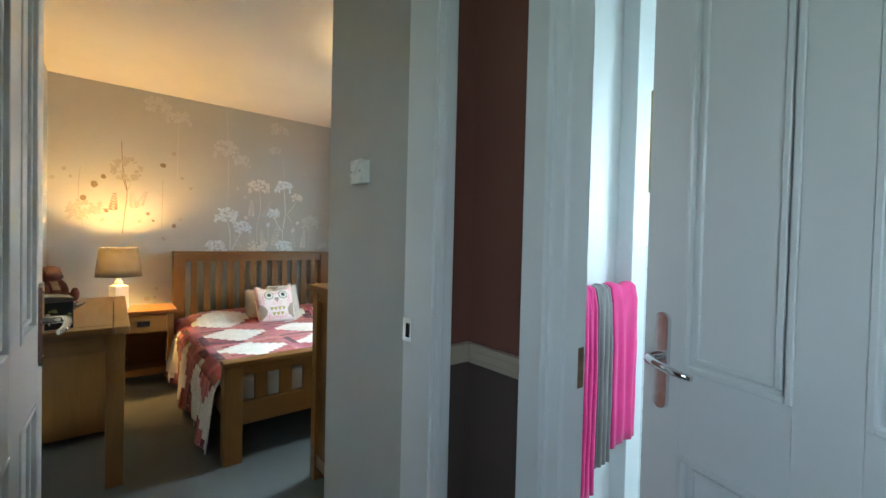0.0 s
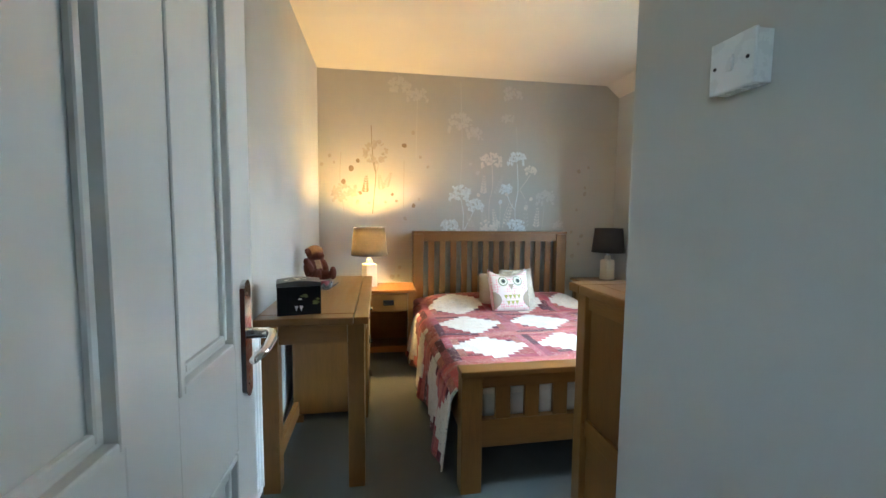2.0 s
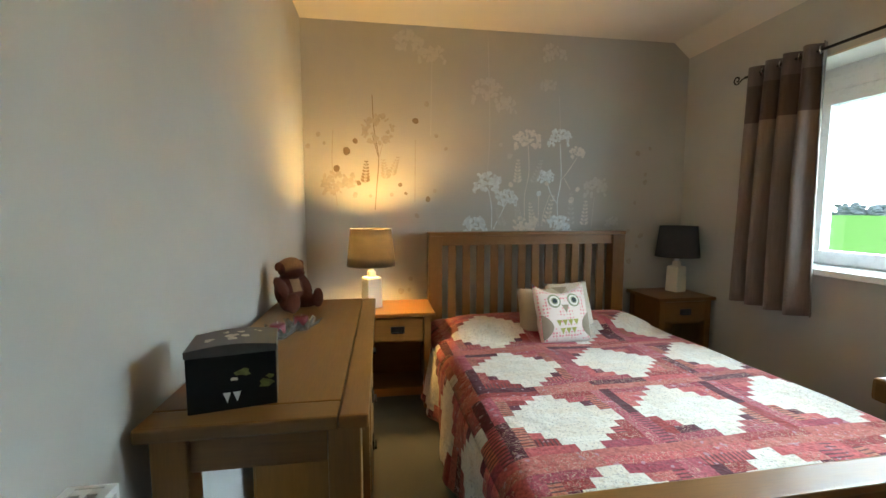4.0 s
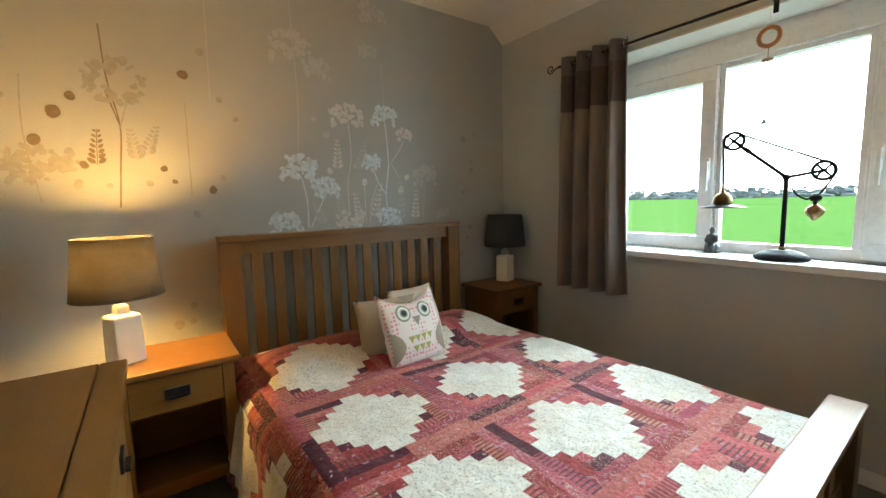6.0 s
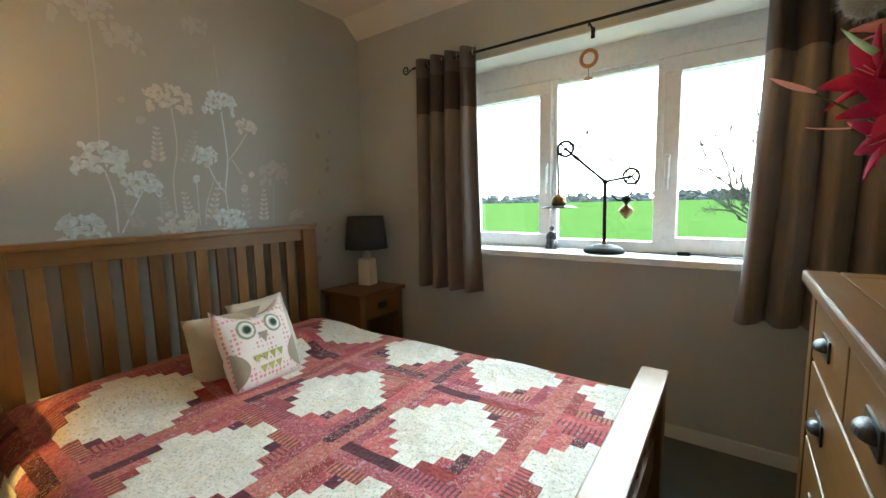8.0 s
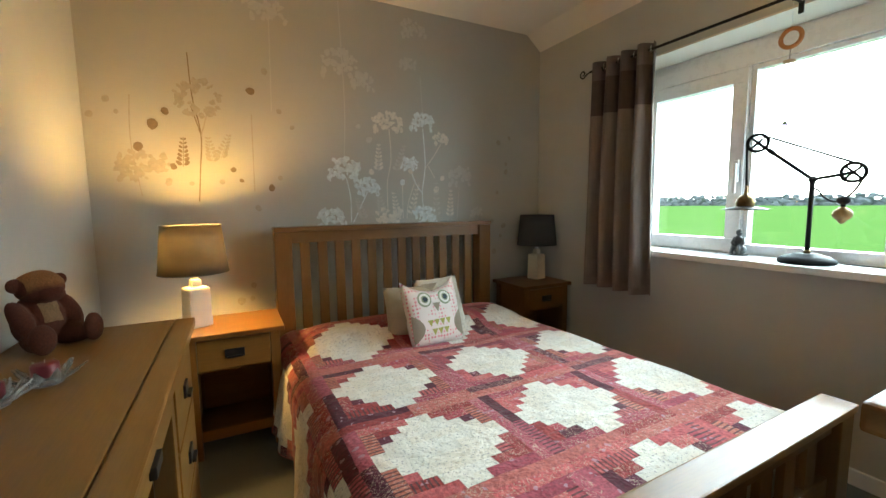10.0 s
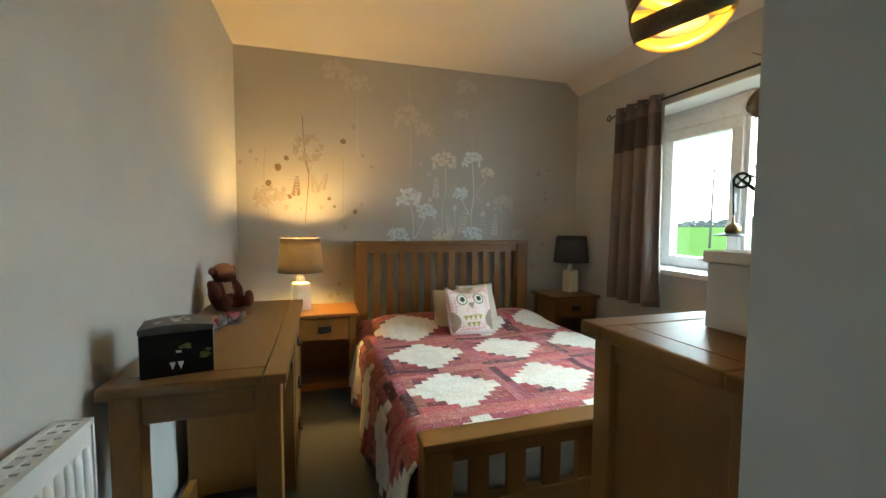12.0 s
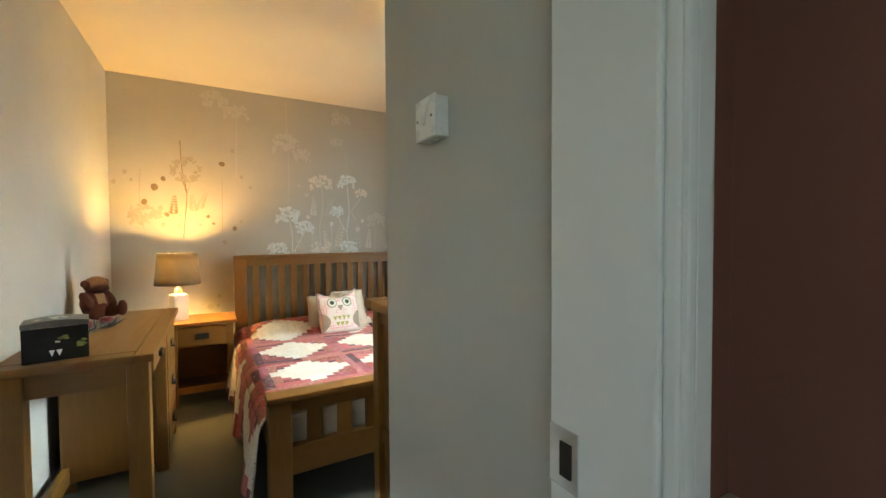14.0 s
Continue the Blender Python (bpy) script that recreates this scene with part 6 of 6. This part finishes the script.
def bare_tree(at, height, seed, label, spread=0.75, levels=5):
    r5 = random.Random(seed)
    t = thing("tree", label, "tree", at, 0.0, "garden trees")
    bark = plain("dark_bark", (0.085, 0.074, 0.070), 0.9, 0.0, 0.3, 30.0)
    trunk, crown = bmesh.new(), bmesh.new()
    leaves = bmesh.new()

    def grow(p, d, ln, r, lv):
        bm = trunk if lv == 0 else crown
        mid = p + d * ln * 0.5 + Vector((r5.uniform(-1, 1), r5.uniform(-1, 1), 0)) * ln * 0.06
        q = p + d * ln
        tube([p, mid, q], [r, r * 0.85, r * 0.65], 6 if lv < 2 else 4, bm)
        if lv >= levels:
            for _ in range(3):
                c = q + Vector((r5.gauss(0, 1), r5.gauss(0, 1), r5.gauss(0, 1))) * 0.06
                o = Vector((r5.gauss(0, 1), r5.gauss(0, 1), r5.gauss(0, 1))).normalized() * r5.uniform(0.012, 0.03)
                w = o.orthogonal().normalized() * o.length * 0.6
                leaves.faces.new([leaves.verts.new(c + k) for k in (o, w, -o, -w)])
            return
        for i in range(3):
            e = (d + Vector((r5.uniform(-1, 1), r5.uniform(-1, 1), r5.uniform(-0.35, 0.7))) * spread).normalized()
            grow(p + d * ln * r5.uniform(0.55, 1.0), e, ln * r5.uniform(0.58, 0.82), r * 0.68, lv + 1)

    grow(Vector((0, 0, 0)), Vector((0.02, 0.03, 1)).normalized(), height * 0.34, height * 0.012, 0)
    part("trunk", trunk, bark, t)
    part("branches", crown, bark, t)
    part("leaves", leaves, plain("sparse_dark_leaf", (0.05, 0.055, 0.03), 0.7, 0.0, 0.4, 5.0), t)


bare_tree((13.0, 1.35, -2.75), 7.2, 3, "nearly bare garden tree with fine dark twigs", 0.85, 6)
bare_tree((9.5, 1.2, -2.75), 4.0, 8, "nearly bare garden shrub with reddish twigs", 1.0)
bare_tree((9.0, 3.9, -2.75), 3.0, 5, "thin leafless sapling below the window", 0.7, 4)

pole = thing("utility_pole", "grey wooden utility pole standing in the field", "pole", (60.0, 51.75, -2.75))
pole_wood = plain("weathered_pole_wood", (0.16, 0.15, 0.145), 0.9, 0.0, 0.25, 2.0)
part("post", smooth(tube([(0, 0, -0.2), (0.02, -0.1, 6.5), (0.03, -0.22, 12.9)], [0.19, 0.17, 0.13], 12)), pole_wood, pole)
part("cross_arm", boxes((-0.07, 0.07, -0.95, 0.5, 12.2, 12.36), bevel=0.01), pole_wood, pole)
